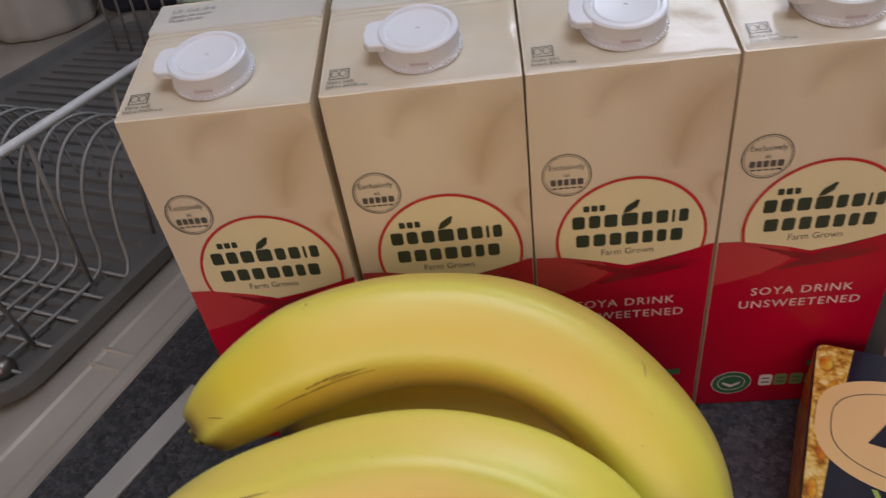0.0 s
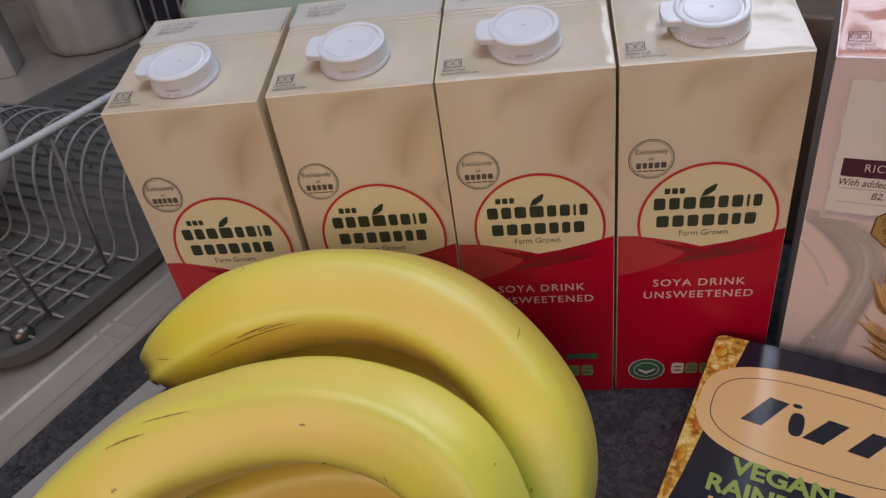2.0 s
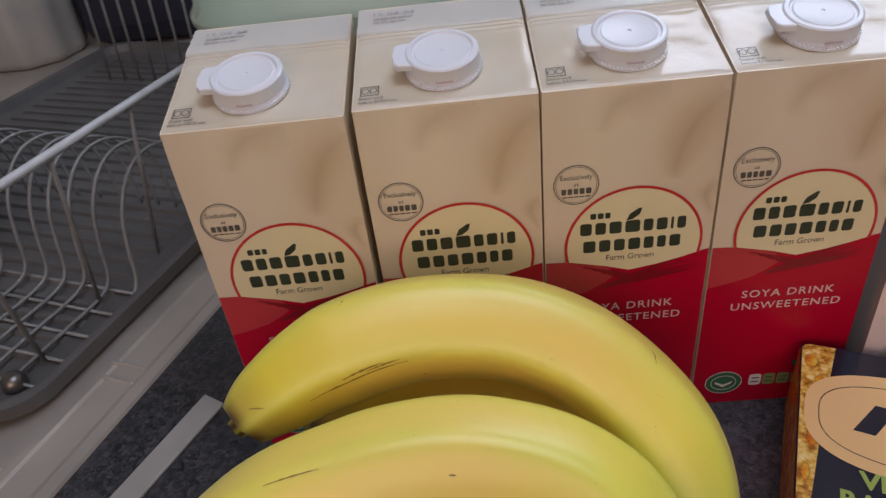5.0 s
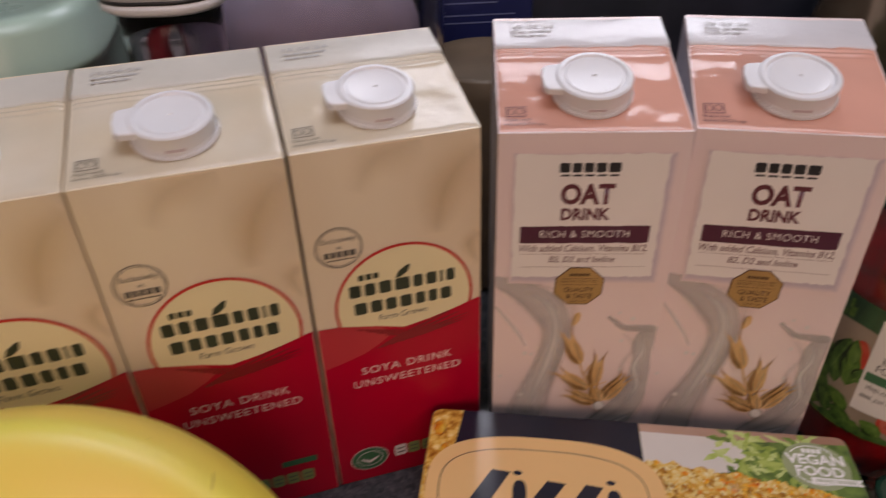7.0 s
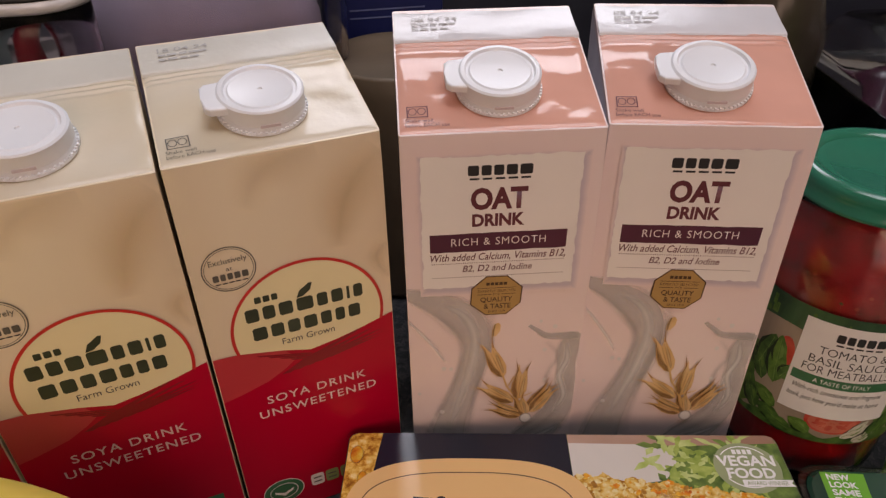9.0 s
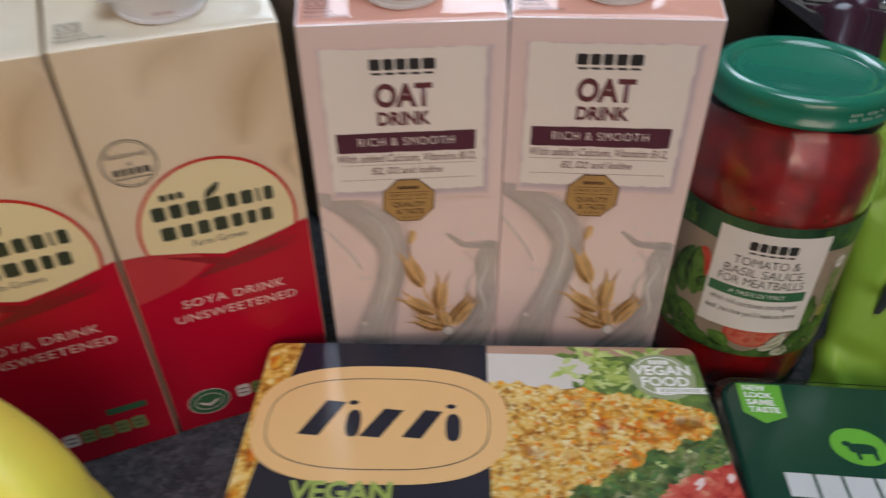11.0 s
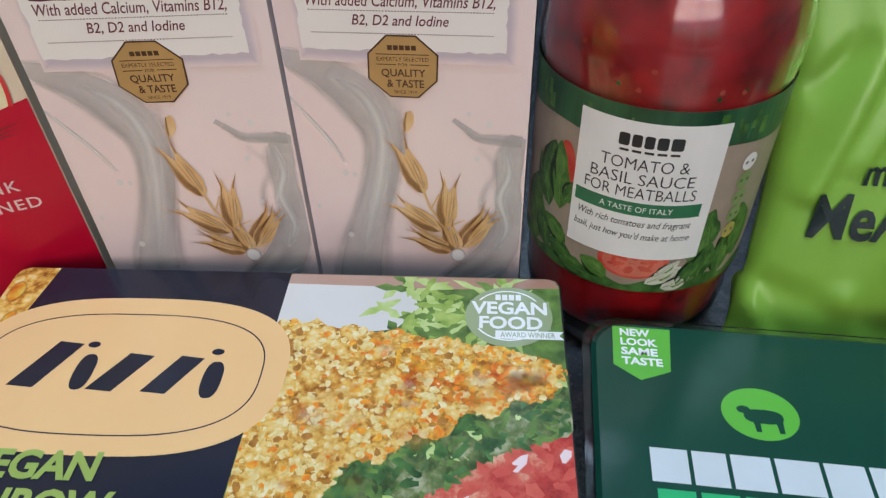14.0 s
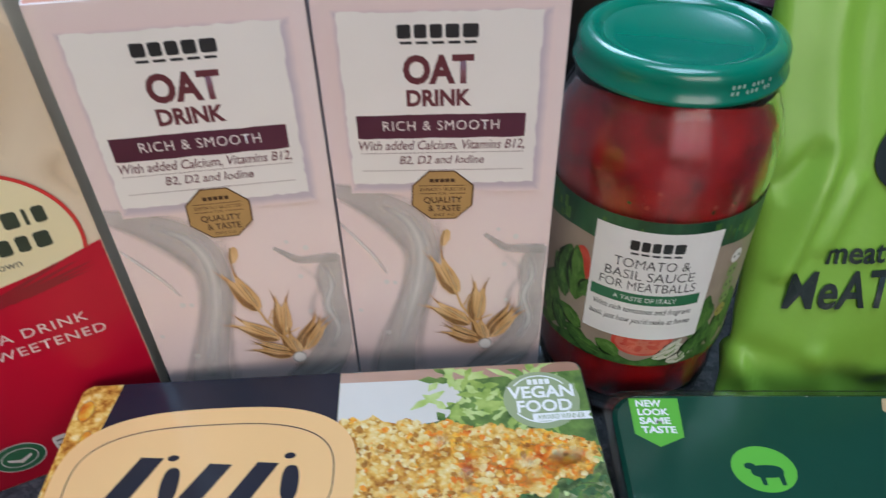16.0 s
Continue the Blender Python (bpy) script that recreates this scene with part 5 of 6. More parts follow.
print_ring("logo_plate_line", oval(50.6, 42.8, 43.0, 22.0, 72, 2.8), oval(50.6, 42.8, 42.6, 21.6, 72, 2.8), top, 9.5, NAVY, meal)
# the name on the plate, as plain slanted bars and pegs
for u, w, v0, v1 in ((20.5, 17.0, 32.6, 49.8), (44.0, 16.5, 36.4, 50.4), (60.2, 15.5, 36.8, 50.6)):
    print_shape("logo_bar", [(u + w * 0.52, v0), (u + w * 0.98, v0 + 0.8), (u + w * 0.48, v1), (u, v1 - 0.6)], top, 9.5, NAVY, meal)
for u, v0, v1 in ((41.2, 37.2, 50.2), (79.6, 38.6, 51.6)):
    print_shape("logo_peg", oval(u, (v0 + v1) / 2, 2.9, (v1 - v0) / 2, 24, 2.6), top, 9.5, NAVY, meal)
    print_shape("logo_dot", oval(u - 1.0, v0 - 3.6, 1.9, 1.2, 18), top, 9.5, NAVY, meal)


def flip(place):
    """For words on a face whose v runs downwards."""
    return lambda u, v, layer: place(u, -v, layer)


down = flip(top)
print_text("VEGAN", 22.0, 58.5, -78.0, -69.4, down, 9.5, LIME_INK, meal, 0.035)
print_text("RAINBOW", 15.6, 66.0, -89.0, -80.4, down, 9.5, LIME_INK, meal, 0.035)
print_text("LASAGNE", 17.6, 63.0, -99.4, -91.2, down, 9.5, PLATE, meal, 0.03)
print_shape("award_seal", oval(164.6, 17.6, 13.4, 12.4, 40), top, 9, SEAL_GREEN, meal, "sage green award seal")
print_ring("award_ring", oval(164.4, 17.2, 11.2, 10.4, 40), oval(164.4, 17.2, 10.7, 9.9, 40), top, 9.6, WHITE_INK, meal)
print_shape("award_ground", [(152.6, 11.2), (177.2, 11.2), (177.2, 23.0), (152.6, 23.0)], top, 10, SEAL_GREEN, meal)
print_bars([1, 1, 1, 1], 160.5, 168.5, -11.0, -8.6, down, 10.4, WHITE_INK, meal, 0.3)
print_text("VEGAN", 153.0, 176.4, -17.0, -11.6, down, 10.6, WHITE_INK, meal, 0.03)
print_text("FOOD", 155.6, 174.8, -23.0, -17.8, down, 10.6, WHITE_INK, meal, 0.03)
print_shape("award_ribbon", [(160.5, 23.6), (181.0, 23.6), (179.6, 25.2), (181.0, 26.8), (160.5, 26.8)], top, 10.6, WHITE_INK, meal)
print_text("AWARD WINNER", 162.0, 178.4, -26.2, -24.2, down, 11, SEAL_GREEN, meal, 0.01)


def side(u, v, layer):
    return Vector((-LIFT * layer, -u / 1000, v / 1000))


print_shape("side_photo", [(1.5, 1), (143.5, 1), (143.5, 41.4), (1.5, 41.4)], side, 2, CRUMB_ORANGE, meal, "food photo on the box's end")


# ---- burger pack ----
PH = 0.034
pack = thing("burger_pack", pose(0.4375, -0.0905, 0.0, 0, 0, -27.6), "dark green chilled burger pack in a glossy sleeve, lying flat", "food pack")
outline = [(x - 0.005, y - 0.128) for x, y in rounded(0.2, 0.13, 0.011)]
grow = lambda e: [(0.095 + (x - 0.095) * (1 + e / 0.1), -0.063 + (y + 0.063) * (1 + e / 0.065)) for x, y in outline]
part("tray", loft([[(*p, 0.0) for p in grow(-0.008)], [(*p, 0.004) for p in grow(-0.006)], [(*p, PH - 0.003) for p in grow(-0.0012)]]), BLACK, pack, "black plastic tray")
part("sleeve", loft([[(*p, 0.006) for p in grow(-0.0035)], [(*p, PH - 0.004) for p in grow(-0.0006)], [(*p, PH - 0.0012) for p in grow(-0.0004)], [(*p, PH) for p in grow(-0.0018)]], caps=(False, True)), PACK, pack, "bottle green printed sleeve")
part("film_lip", loft([[(*p, PH - 0.0026) for p in grow(0.0)], [(*p, PH - 0.0026) for p in grow(0.0022)], [(*p, PH - 0.0016) for p in grow(0.0022)], [(*p, PH - 0.0016) for p in grow(0.0)]], caps=(False, False)), FILM, pack, "clear film edge")
cover = lid_of(PH)
under = flip(cover)
print_shape("corner_flag", [(2.2, 0.8), (20.0, 0.8), (18.6, 17.6), (9.6, 21.6), (1.8, 16.2)], cover, 2, FLAG, pack, "bright green corner flag")
for words, u1, v in (("NEW", 13.6, 4.6), ("LOOK", 15.6, 8.4), ("SAME", 15.4, 12.2), ("TASTE", 16.6, 16.0)):
    print_text(words, 4.4, u1, -v, -v + 3.0, under, 3, WHITE_INK, pack, 0.035)
print_shape("logo_oval", oval(41.8, 30.0, 10.6, 8.8, 40), cover, 2, FLAG, pack, "bright green oval logo")
print_shape("logo_mark", oval(42.6, 31.0, 5.4, 2.4, 30, 2.6), cover, 3, PACK, pack)
print_shape("logo_mark", oval(37.4, 29.0, 1.9, 1.3, 20), cover, 3.4, PACK, pack)
for u in (39.4, 45.6):
    print_shape("logo_mark", [(u, 32.0), (u + 2.0, 32.0), (u + 1.8, 36.2), (u + 0.4, 36.2)], cover, 3.4, PACK, pack)
print_bars([1.05, 0.95, 1.1, 1.2, 1.1, 1.1], 10.0, 77.0, -54.4, -44.2, under, 2, LOGO_WHITE, pack, 0.12)
print_bars([1, 1, 1, 1, 1, 1], 11.0, 76.0, -67.0, -56.4, under, 2, MINT_INK, pack, 0.14)
print_shape("tan_corner", [(93.5, 0.8), (186, 0.8), (186, 20), (150, 22), (96, 12), (91.5, 6)], cover, 2, TAN_PRINT, pack, "tan photo corner")


# ---- sauce jar ----
JR = 0.0385
jar = thing("sauce_jar", pose(0.4692, -0.053, 0.0, 0, 0, -36.0) @ Matrix.Diagonal((0.97, 0.97, 1.0, 1.0)), "glass jar of red tomato sauce with a green metal lid", "jar")
glass = [(0.006, 0.003), (0.026, 0.0025), (0.029, 0.0), (0.0325, 0.0012), (0.036, 0.008), (0.0375, 0.02), (0.0375, 0.034), (0.0385, 0.037), (0.0385, 0.107), (0.0389, 0.113), (0.0383, 0.1235), (0.0362, 0.132), (0.033, 0.1385), (0.0316, 0.146)]
part("glass", lathe(glass + [(0.0296, 0.146), (0.0308, 0.138), (0.0344, 0.1308), (0.0364, 0.123), (0.037, 0.113), (0.0367, 0.107), (0.0365, 0.02), (0.034, 0.007), (0.024, 0.0045), (0.006, 0.005)], 72), GLASS, jar, "clear glass", True)
fill = []
for r, z in ((0.006, 0.0052), (0.024, 0.0047), (0.0338, 0.0073), (0.0363, 0.02), (0.0363, 0.06), (0.0365, 0.107), (0.0368, 0.113), (0.0362, 0.1229), (0.0342, 0.1306), (0.0306, 0.1378), (0.0296, 0.1392), (0.024, 0.1396), (0.004, 0.1398)):
    fill.append((r, z))
pulp = lathe(fill, 96)
for v in pulp.verts:
    out = Vector((v.co.x, v.co.y, 0))
    if v.co.z > 0.139:
        v.co.z += 0.0012 * noise.noise(v.co * 180)
sauce = part("sauce", pulp, SAUCE, jar, "red tomato sauce", True)
rnd = random.Random(12)
for k in range(16):
    w, z, r = rnd.uniform(-1.5, 1.5), rnd.uniform(0.108, 0.12), rnd.uniform(0.0005, 0.0012)
    rim = [(w + r * rnd.uniform(0.7, 1.3) * math.cos(1.05 * j) / 0.0367, z + r * rnd.uniform(0.6, 1.2) * math.sin(1.05 * j)) for j in range(6)]
    bm = bmesh.new()
    bm.faces.new([bm.verts.new((0.03695 * math.sin(a), -0.03695 * math.cos(a), b)) for a, b in rim])
    part("herb_fleck", bm, (TOMATO, TOMATO_CORE, BASIL)[k % 3], sauce, "", "flat")
lid = part("lid", lathe([(0.0001, 0.1522), (0.0205, 0.1522), (0.0215, 0.1526), (0.0252, 0.1526), (0.0262, 0.1538), (0.0285, 0.1547), (0.0305, 0.1546), (0.0322, 0.1536), (0.0331, 0.1522), (0.0333, 0.1500), (0.0334, 0.1462), (0.0341, 0.1456), (0.0341, 0.1444), (0.0336, 0.1437), (0.0328, 0.1436), (0.0324, 0.147), (0.0001, 0.148)], 96), LID, jar, "green enamelled metal lid", True)
lid.data.set_sharp_from_angle(angle=radians(50))
for row, (z0, z1) in enumerate(((0.1490, 0.1502), (0.1470, 0.1482))):
    for k in range(9):
        if (k + row) % 4 != 3:
            bm = bmesh.new()
            a0, a1 = 0.36 + 0.05 * k, 0.384 + 0.05 * k
            bm.faces.new([bm.verts.new((0.03352 * math.sin(a), -0.03352 * math.cos(a), z)) for a, z in ((a0, z0), (a1, z0), (a1, z1), (a0, z1))])
            part("code_bar", bm, MINT, lid, "", "flat")


def wrap(u, v, layer):
    """u runs round the jar from the middle of its label."""
    r = JR + 0.00014 + 0.00005 * layer
    return Vector((r * math.sin(u / 1000 / JR), -r * math.cos(u / 1000 / JR), v / 1000))


def rect(u0, u1, v0, v1):
    return lambda a, b: (u0 + (u1 - u0) * a, v0 + (v1 - v0) * b)


def jar_shape(name, pts, layer, material, label=""):
    """A shape on the label, cut as a fan so that it bends."""
    cu, cv = sum(p[0] for p in pts) / len(pts), sum(p[1] for p in pts) / len(pts)
    bm = bmesh.new()
    mid = bm.verts.new(wrap(cu, cv, layer))
    half = [bm.verts.new(wrap((u + cu) / 2, (v + cv) / 2, layer)) for u, v in pts]
    rim = [bm.verts.new(wrap(u, v, layer)) for u, v in pts]
    for i in range(len(pts)):
        j = (i + 1) % len(pts)
        bm.faces.new((mid, half[i], half[j]))
        bm.faces.new((half[i], rim[i], rim[j], half[j]))
    return part(name, bm, material, jar, label, "flat")


print_patch("paper_label", rect(-86, 86, 39, 106), 64, 4, wrap, 1, LABEL_BEIGE, jar, "printed wraparound paper label")
print_patch("label_band", lambda a, b: (-86 + 172 * a, (93 + 1.2 * math.sin(a * 23)) * (1 - b) + 106 * b), 64, 2, wrap, 3, LABEL_GREEN, jar, "dark green band")
rnd = random.Random(31)
for k in range(40):
    u, v, h = rnd.uniform(-60, 60), rnd.uniform(94, 99), rnd.uniform(2.5, 6.5)
    print_patch("band_mark", rect(u, u + rnd.uniform(0.5, 2.2), v, min(105.6, v + h)), 1, 1, wrap, 3.6 + 0.02 * k, (BASIL_LIGHT, LOGO_GREEN, BASIL)[k % 3], jar)
print_patch("label_foot", lambda a, b: (-86 + 172 * a, 39 * (1 - b) + (43 + 1.5 * math.sin(a * 60)) * b), 96, 1, wrap, 3, BASIL, jar)
print_patch("white_panel", rect(-21.6, 21.6, 53.4, 101.8), 16, 4, wrap, 6, LABEL_WHITE, jar, "white title panel")
print_blocks([1, 0.9, 0.9, 1, 1.15], -9.2, 8.8, 93.8, 97.8, wrap, 7.5, INK, jar, 0.22)
print_bars([1] * 5, -8.6, 8.2, 92.0, 92.8, wrap, 7.5, INK, jar, 0.35)
for words, a, b, v in (("TOMATO &", -13.6, 12.0, 86.2), ("BASIL SAUCE", -16.2, 14.4, 81.2), ("FOR MEATBALLS", -17.6, 15.8, 76.4)):
    print_text(words, a, b, v, v + 3.9, wrap, 7.5, INK, jar, -0.006)
print_patch("green_rule", rect(-20.4, 18.4, 70.2, 75.0), 14, 1, wrap, 7.5, LOGO_GREEN, jar)
print_text("A TASTE OF ITALY", -12.0, 10.0, 71.6, 73.6, wrap, 8.5, WHITE_INK, jar, 0.0)
print_text("With rich tomatoes and fragrant", -18.6, 16.6, 65.2, 68.6, wrap, 7.5, INK, jar, 0.0, 0.25)
print_text("basil, just how you'd make at home", -19.6, 17.0, 60.4, 63.8, wrap, 7.5, INK, jar, 0.0, 0.25)


def leaf(u, v, length, wide, turn, material, layer):
    c, s = math.cos(radians(turn)), math.sin(radians(turn))
    shape = [(0, 0), (0.32, 0.15), (0.5, 0.42), (0.42, 0.7), (0.12, 0.95), (0, 1.0), (-0.18, 0.9), (-0.46, 0.65), (-0.48, 0.35), (-0.25, 0.1)]
    at = lambda pts: [(u + c * x * wide - s * y * length, v + s * x * wide + c * y * length) for x, y in pts]
    jar_shape("basil_leaf", at(shape), layer, material)
    jar_shape("leaf_rib", at([(-0.025, 0.06), (0.035, 0.06), (0.015, 0.9), (-0.015, 0.9)]), layer + 0.12, BASIL_PALE)
    jar_shape("leaf_gloss", at([(0.08, 0.25), (0.3, 0.4), (0.28, 0.62), (0.08, 0.75)]), layer + 0.08, BASIL_LIGHT if material is BASIL else BASIL_PALE)
    jar_shape("leaf_edge", at([(-0.25, 0.1), (-0.48, 0.35), (-0.46, 0.65), (-0.18, 0.9), (-0.36, 0.62), (-0.38, 0.36)]), layer + 0.1, BASIL_DEEP)


for args in ((-26, 62, 22, 10, 8, BASIL_LIGHT, 4.5), (-31, 60, 19, 9, 24, BASIL, 4.2), (-24.5, 66, 10, 7, -25, BASIL, 4.7), (-33, 52, 16, 9, 48, BASIL, 4.3), (-22, 50, 13, 8, 60, BASIL_LIGHT, 4.8), (-18.5, 44, 12, 8, 72, BASIL, 5.0), (-6, 43.5, 11, 7.5, 62, BASIL_LIGHT, 5.4), (19, 52, 12, 8, -20, BASIL_LIGHT, 5.0), (25, 56, 13, 9, 8, BASIL, 4.8), (16, 55, 9, 6, 60, BASIL, 5.2), (30, 50, 16, 9, -30, BASIL, 4.4), (40, 46, 24, 12, 10, BASIL, 4.4), (-44, 46, 24, 12, -14, BASIL, 4.4), (-27, 70, 17, 7, 4, BASIL_LIGHT, 4.9), (-35, 66, 20, 10, -12, BASIL, 4.1), (-30, 43, 15, 9, 30, BASIL, 4.6), (-38, 41, 18, 11, 8, BASIL_LIGHT, 4.2), (-13, 41.5, 12, 8, 78, BASIL, 5.5), (12, 41, 10, 6, -70, GARLIC, 5.7), (17, 42, 14, 8, -34, BASIL, 5.8), (24, 43, 15, 9, -8, BASIL, 5.4), (21, 60, 12, 7, -14, BASIL, 4.9), (33, 42, 16, 10, 6, BASIL, 4.5)):
    leaf(*args)
for args in ((6.5, 43, 13, 6, -58, GARLIC, 5.3), (9, 46, 10, 4.5, -48, GARLIC, 5.6)):
    leaf(*args)
jar_shape("tomato_slice", oval(1.5, 51.6, 11.4, 7.0, 30), 5.0, TOMATO, "halved red tomato print")
jar_shape("tomato_flesh", oval(1.5, 51.2, 9.8, 5.6, 30), 5.15, TOMATO_CORE)
for k in range(6):
    w = radians(20 + 60 * k)
    q = oval(0, 0, 3.0, 1.5, 14)
    c, d = math.cos(w), math.sin(w)
    jar_shape("tomato_seed_pocket", [(1.5 + 5.4 * c + x * c - y * d, 51.2 + (5.4 * d + x * d + y * c) * 0.56) for x, y in q], 5.3, TOMATO)
jar_shape("tomato_side", oval(-25.5, 79, 4, 9, 20), 4.0, TOMATO)
for k, ink in enumerate((LABEL_WHITE, BADGE_LIME, BADGE_LIME, BADGE_LIME, BADGE_YELLOW)):
    jar_shape("nutrition_badge", oval(32.4, 86 - 6.4 * k, 2.9, 3.0, 18), 5.6, ink)
    print_bars([1], 30.6, 34.2, 85.4 - 6.4 * k, 86.4 - 6.4 * k, wrap, 6.2, GREY_INK, jar, name="code_line")


# ---- green pouch ----
PW, PT = 0.20, 0.235
pouch = thing("frozen_food_pouch", pose(0.4845, -0.0898, 0.0, 0, 0, -12.0), "crumpled lime green plastic pouch with charcoal lettering, standing", "food pouch")


# folds of the film: two ends, half width, height
CREASES = (((22, 112), (8, 66), 6, 0.004), ((31, 98), (21, 76), 5, 0.002), ((22, 112), (17, 190), 8, 0.002), ((22, 112), (6, 96), 6, -0.003), ((4, 33), (64, 12), 7, -0.0014), ((1, 27), (18, 3), 5, 0.004), ((30, 30), (46, 4), 7, 0.002), ((60, 20), (110, 8), 8, 0.002))


def off_line(u, v, p, q):
    dx, dy = q[0] - p[0], q[1] - p[1]
    t = min(1.0, max(0.0, ((u - p[0]) * dx + (v - p[1]) * dy) / (dx * dx + dy * dy)))
    return math.hypot(u - p[0] - t * dx, v - p[1] - t * dy)


def pouch_point(a, b, face=-1, extra=0.0):
    """a across, b up, from 0 to 1; face -1 is the printed one."""
    x = PW * a
    wide = 0.05 * (math.sin(math.pi * a) ** 0.45 if 0 < a < 1 else 0.0) * (1 - b ** 3) * (0.55 + 0.45 * min(1.0, b / 0.25))
    fold = 0.0012 * noise.noise((a * 7, b * 6, 3.1 + face)) + 0.0009 * noise.noise((a * 17, b * 9, 7.7)) if 0 < a < 1 else 0.0
    crease = sum(h * max(0.0, 1 - off_line(1000 * x, 960 * PT * b, p, q) / w) for p, q, w, h in CREASES) if 0 < a < 1 and b < 1 else 0.0
    lean = 0.3 * PT * b
    y = lean + face * (wide * 0.5 + fold + crease + extra) - 0.006
    return Vector((x + (0.004 * math.sin(b * 7.0) + 0.03 * b) * (1 - a), y, 0.001 + PT * b * 0.96))


bm = bmesh.new()
NA, NB = 90, 100
grid = {}
for face in (-1, 1):
    for i in range(NA + 1):
        for j in range(NB + 1):
            if face == 1 and (i in (0, NA) or j == NB):
                grid[face, i, j] = grid[-1, i, j]
            else:
                grid[face, i, j] = bm.verts.new(pouch_point(i / NA, j / NB, face))
for face in (-1, 1):
    for i in range(NA):
        for j in range(NB):
            q = [grid[face, i, j], grid[face, i + 1, j], grid[face, i + 1, j + 1], grid[face, i, j + 1]]
            bm.faces.new(q if face == -1 else q[::-1])
for i in range(NA):
    q = []
    for v in (grid[-1, i + 1, 0], grid[-1, i, 0], grid[1, i, 0], grid[1, i + 1, 0]):
        if v not in q:
            q.append(v)
    bm.faces.new(q)
part("film_bag", bm, POUCH, pouch, "crumpled lime green film", True)


def on_pouch(u, v, layer):
    return pouch_point(u / 1000 / PW, v / 1000 / (PT * 0.96), -1, 0.0009 + LIFT * layer)


print_text("meat-free", 23, 67, 69.5, 78.5, on_pouch, 1, POUCH_INK, pouch, 0.02)
print_text("MeATBALLS", 10.5, 95, 51.5, 67, on_pouch, 1, POUCH_INK, pouch, 0.02)


def stroke(name, pts, wide):
    line = [p for p in spline([(u, v + 4, 0) for u, v in pts], 6)]
    bm = bmesh.new()
    rows = []
    for i, p in enumerate(line):
        d = (line[min(i + 1, len(line) - 1)] - line[max(i - 1, 0)]).normalized()
        n = Vector((-d.y, d.x, 0)) * wide / 2
        rows.append([bm.verts.new(on_pouch(q.x, q.y, 1)) for q in (p + n, p, p - n)])
    for a, b in zip(rows, rows[1:]):
        for k in range(2):
            bm.faces.new((a[k], a[k + 1], b[k + 1], b[k]))
    return part(name, bm, POUCH_INK, pouch, "", "flat")


stroke("logo_loop", [(54, 104.5), (54.5, 110), (48, 113), (41, 108), (39, 101), (44, 95), (53, 95), (63, 100), (69, 106)], 5.2)
stroke("logo_loop", [(57, 129.5), (50, 127), (47, 121), (51, 115), (61, 115), (68, 121), (66, 127), (58, 129.8)], 4.2)
stroke("logo_curl", [(49, 128), (46, 134), (47, 142), (57, 140), (63, 133), (64, 129)], 2.6)
stroke("logo_curl", [(51, 133), (55, 131.5), (61, 130)], 3.4)

# ---- things behind the cartons ----
tub = thing("mint_tub", pose(-0.045, 0.148, 0.0, 0, 0, -4.0), "mint green storage tub with a rounded lid", "tub")
part("tub_body", loft([[(x, y, z) for x, y in [(0.09 + (p - 0.09) * k, 0.09 + (q - 0.09) * k) for p, q in rounded(0.18, 0.18, 0.045)]] for k, z in ((0.8, 0.0), (0.84, 0.004), (0.95, 0.16), (0.96, 0.168))]), MINT_DARK, tub, "sage green tub", True)
part("tub_lid", loft([[(x, y, z) for x, y in [(0.09 + (p - 0.09) * k, 0.09 + (q - 0.09) * k) for p, q in rounded(0.18, 0.18, 0.045)]] for k, z in ((0.965, 0.166), (1.03, 0.168), (1.035, 0.173), (1.0, 0.178), (0.99, 0.19), (0.95, 0.196), (0.86, 0.197), (0.83, 0.193))]), MINT, tub, "mint green rounded lid", True)
part("torn_film", loft([[(0.02 + 0.018 * k, -0.0058 - 0.002 * math.sin(k), 0.167 - 0.006 * (1 + math.sin(k * 2.1))) for k in range(9)], [(0.02 + 0.018 * k, -0.0062, 0.1735) for k in range(9)]], close=False, caps=(False, False)), MINT, tub, "torn pale film edge", True)

jug = thing("clear_jug", pose(0.172, 0.168, 0.0, 0, 0, -10), "clear mauve-tinted plastic jug with a white lid", "jug")
part("jug_body", loft([[(x, y, z) for x, y in [(0.06 + (p - 0.06) * k, 0.06 + (q - 0.06) * k) for p, q in rounded(0.15, 0.12, 0.03)]] for k, z in ((0.9, 0.001), (0.94, 0.01), (1.0, 0.2), (1.0, 0.25), (0.97, 0.25), (0.97, 0.2), (0.9, 0.012), (0.86, 0.005))]), MAUVE, jug, "clear tinted plastic", True)
part("jug_content", loft([[(x, y, z) for x, y in [(0.06 + (p - 0.06) * k, 0.06 + (q - 0.06) * k) for p, q in rounded(0.15, 0.12, 0.03)]] for k, z in ((0.82, 0.012), (0.86, 0.1), (0.84, 0.17), (0.7, 0.19))]), MAUVE_FILL, jug, "dark plum cloth inside", True)
spout = thing("lidded_beaker", pose(0.148, 0.105, 0.0, 0, 0, -16), "clear plastic beaker under a white lid with a dark seam", "beaker")
part("beaker", lathe([(0.018, 0.0), (0.0215, 0.002), (0.0235, 0.19), (0.0235, 0.201), (0.022, 0.201), (0.022, 0.19), (0.0205, 0.004), (0.018, 0.003)], 40), MAUVE, spout, "clear plastic beaker", True).matrix_basis = pose(0.022, 0.037, 0, 0, 0, 0)
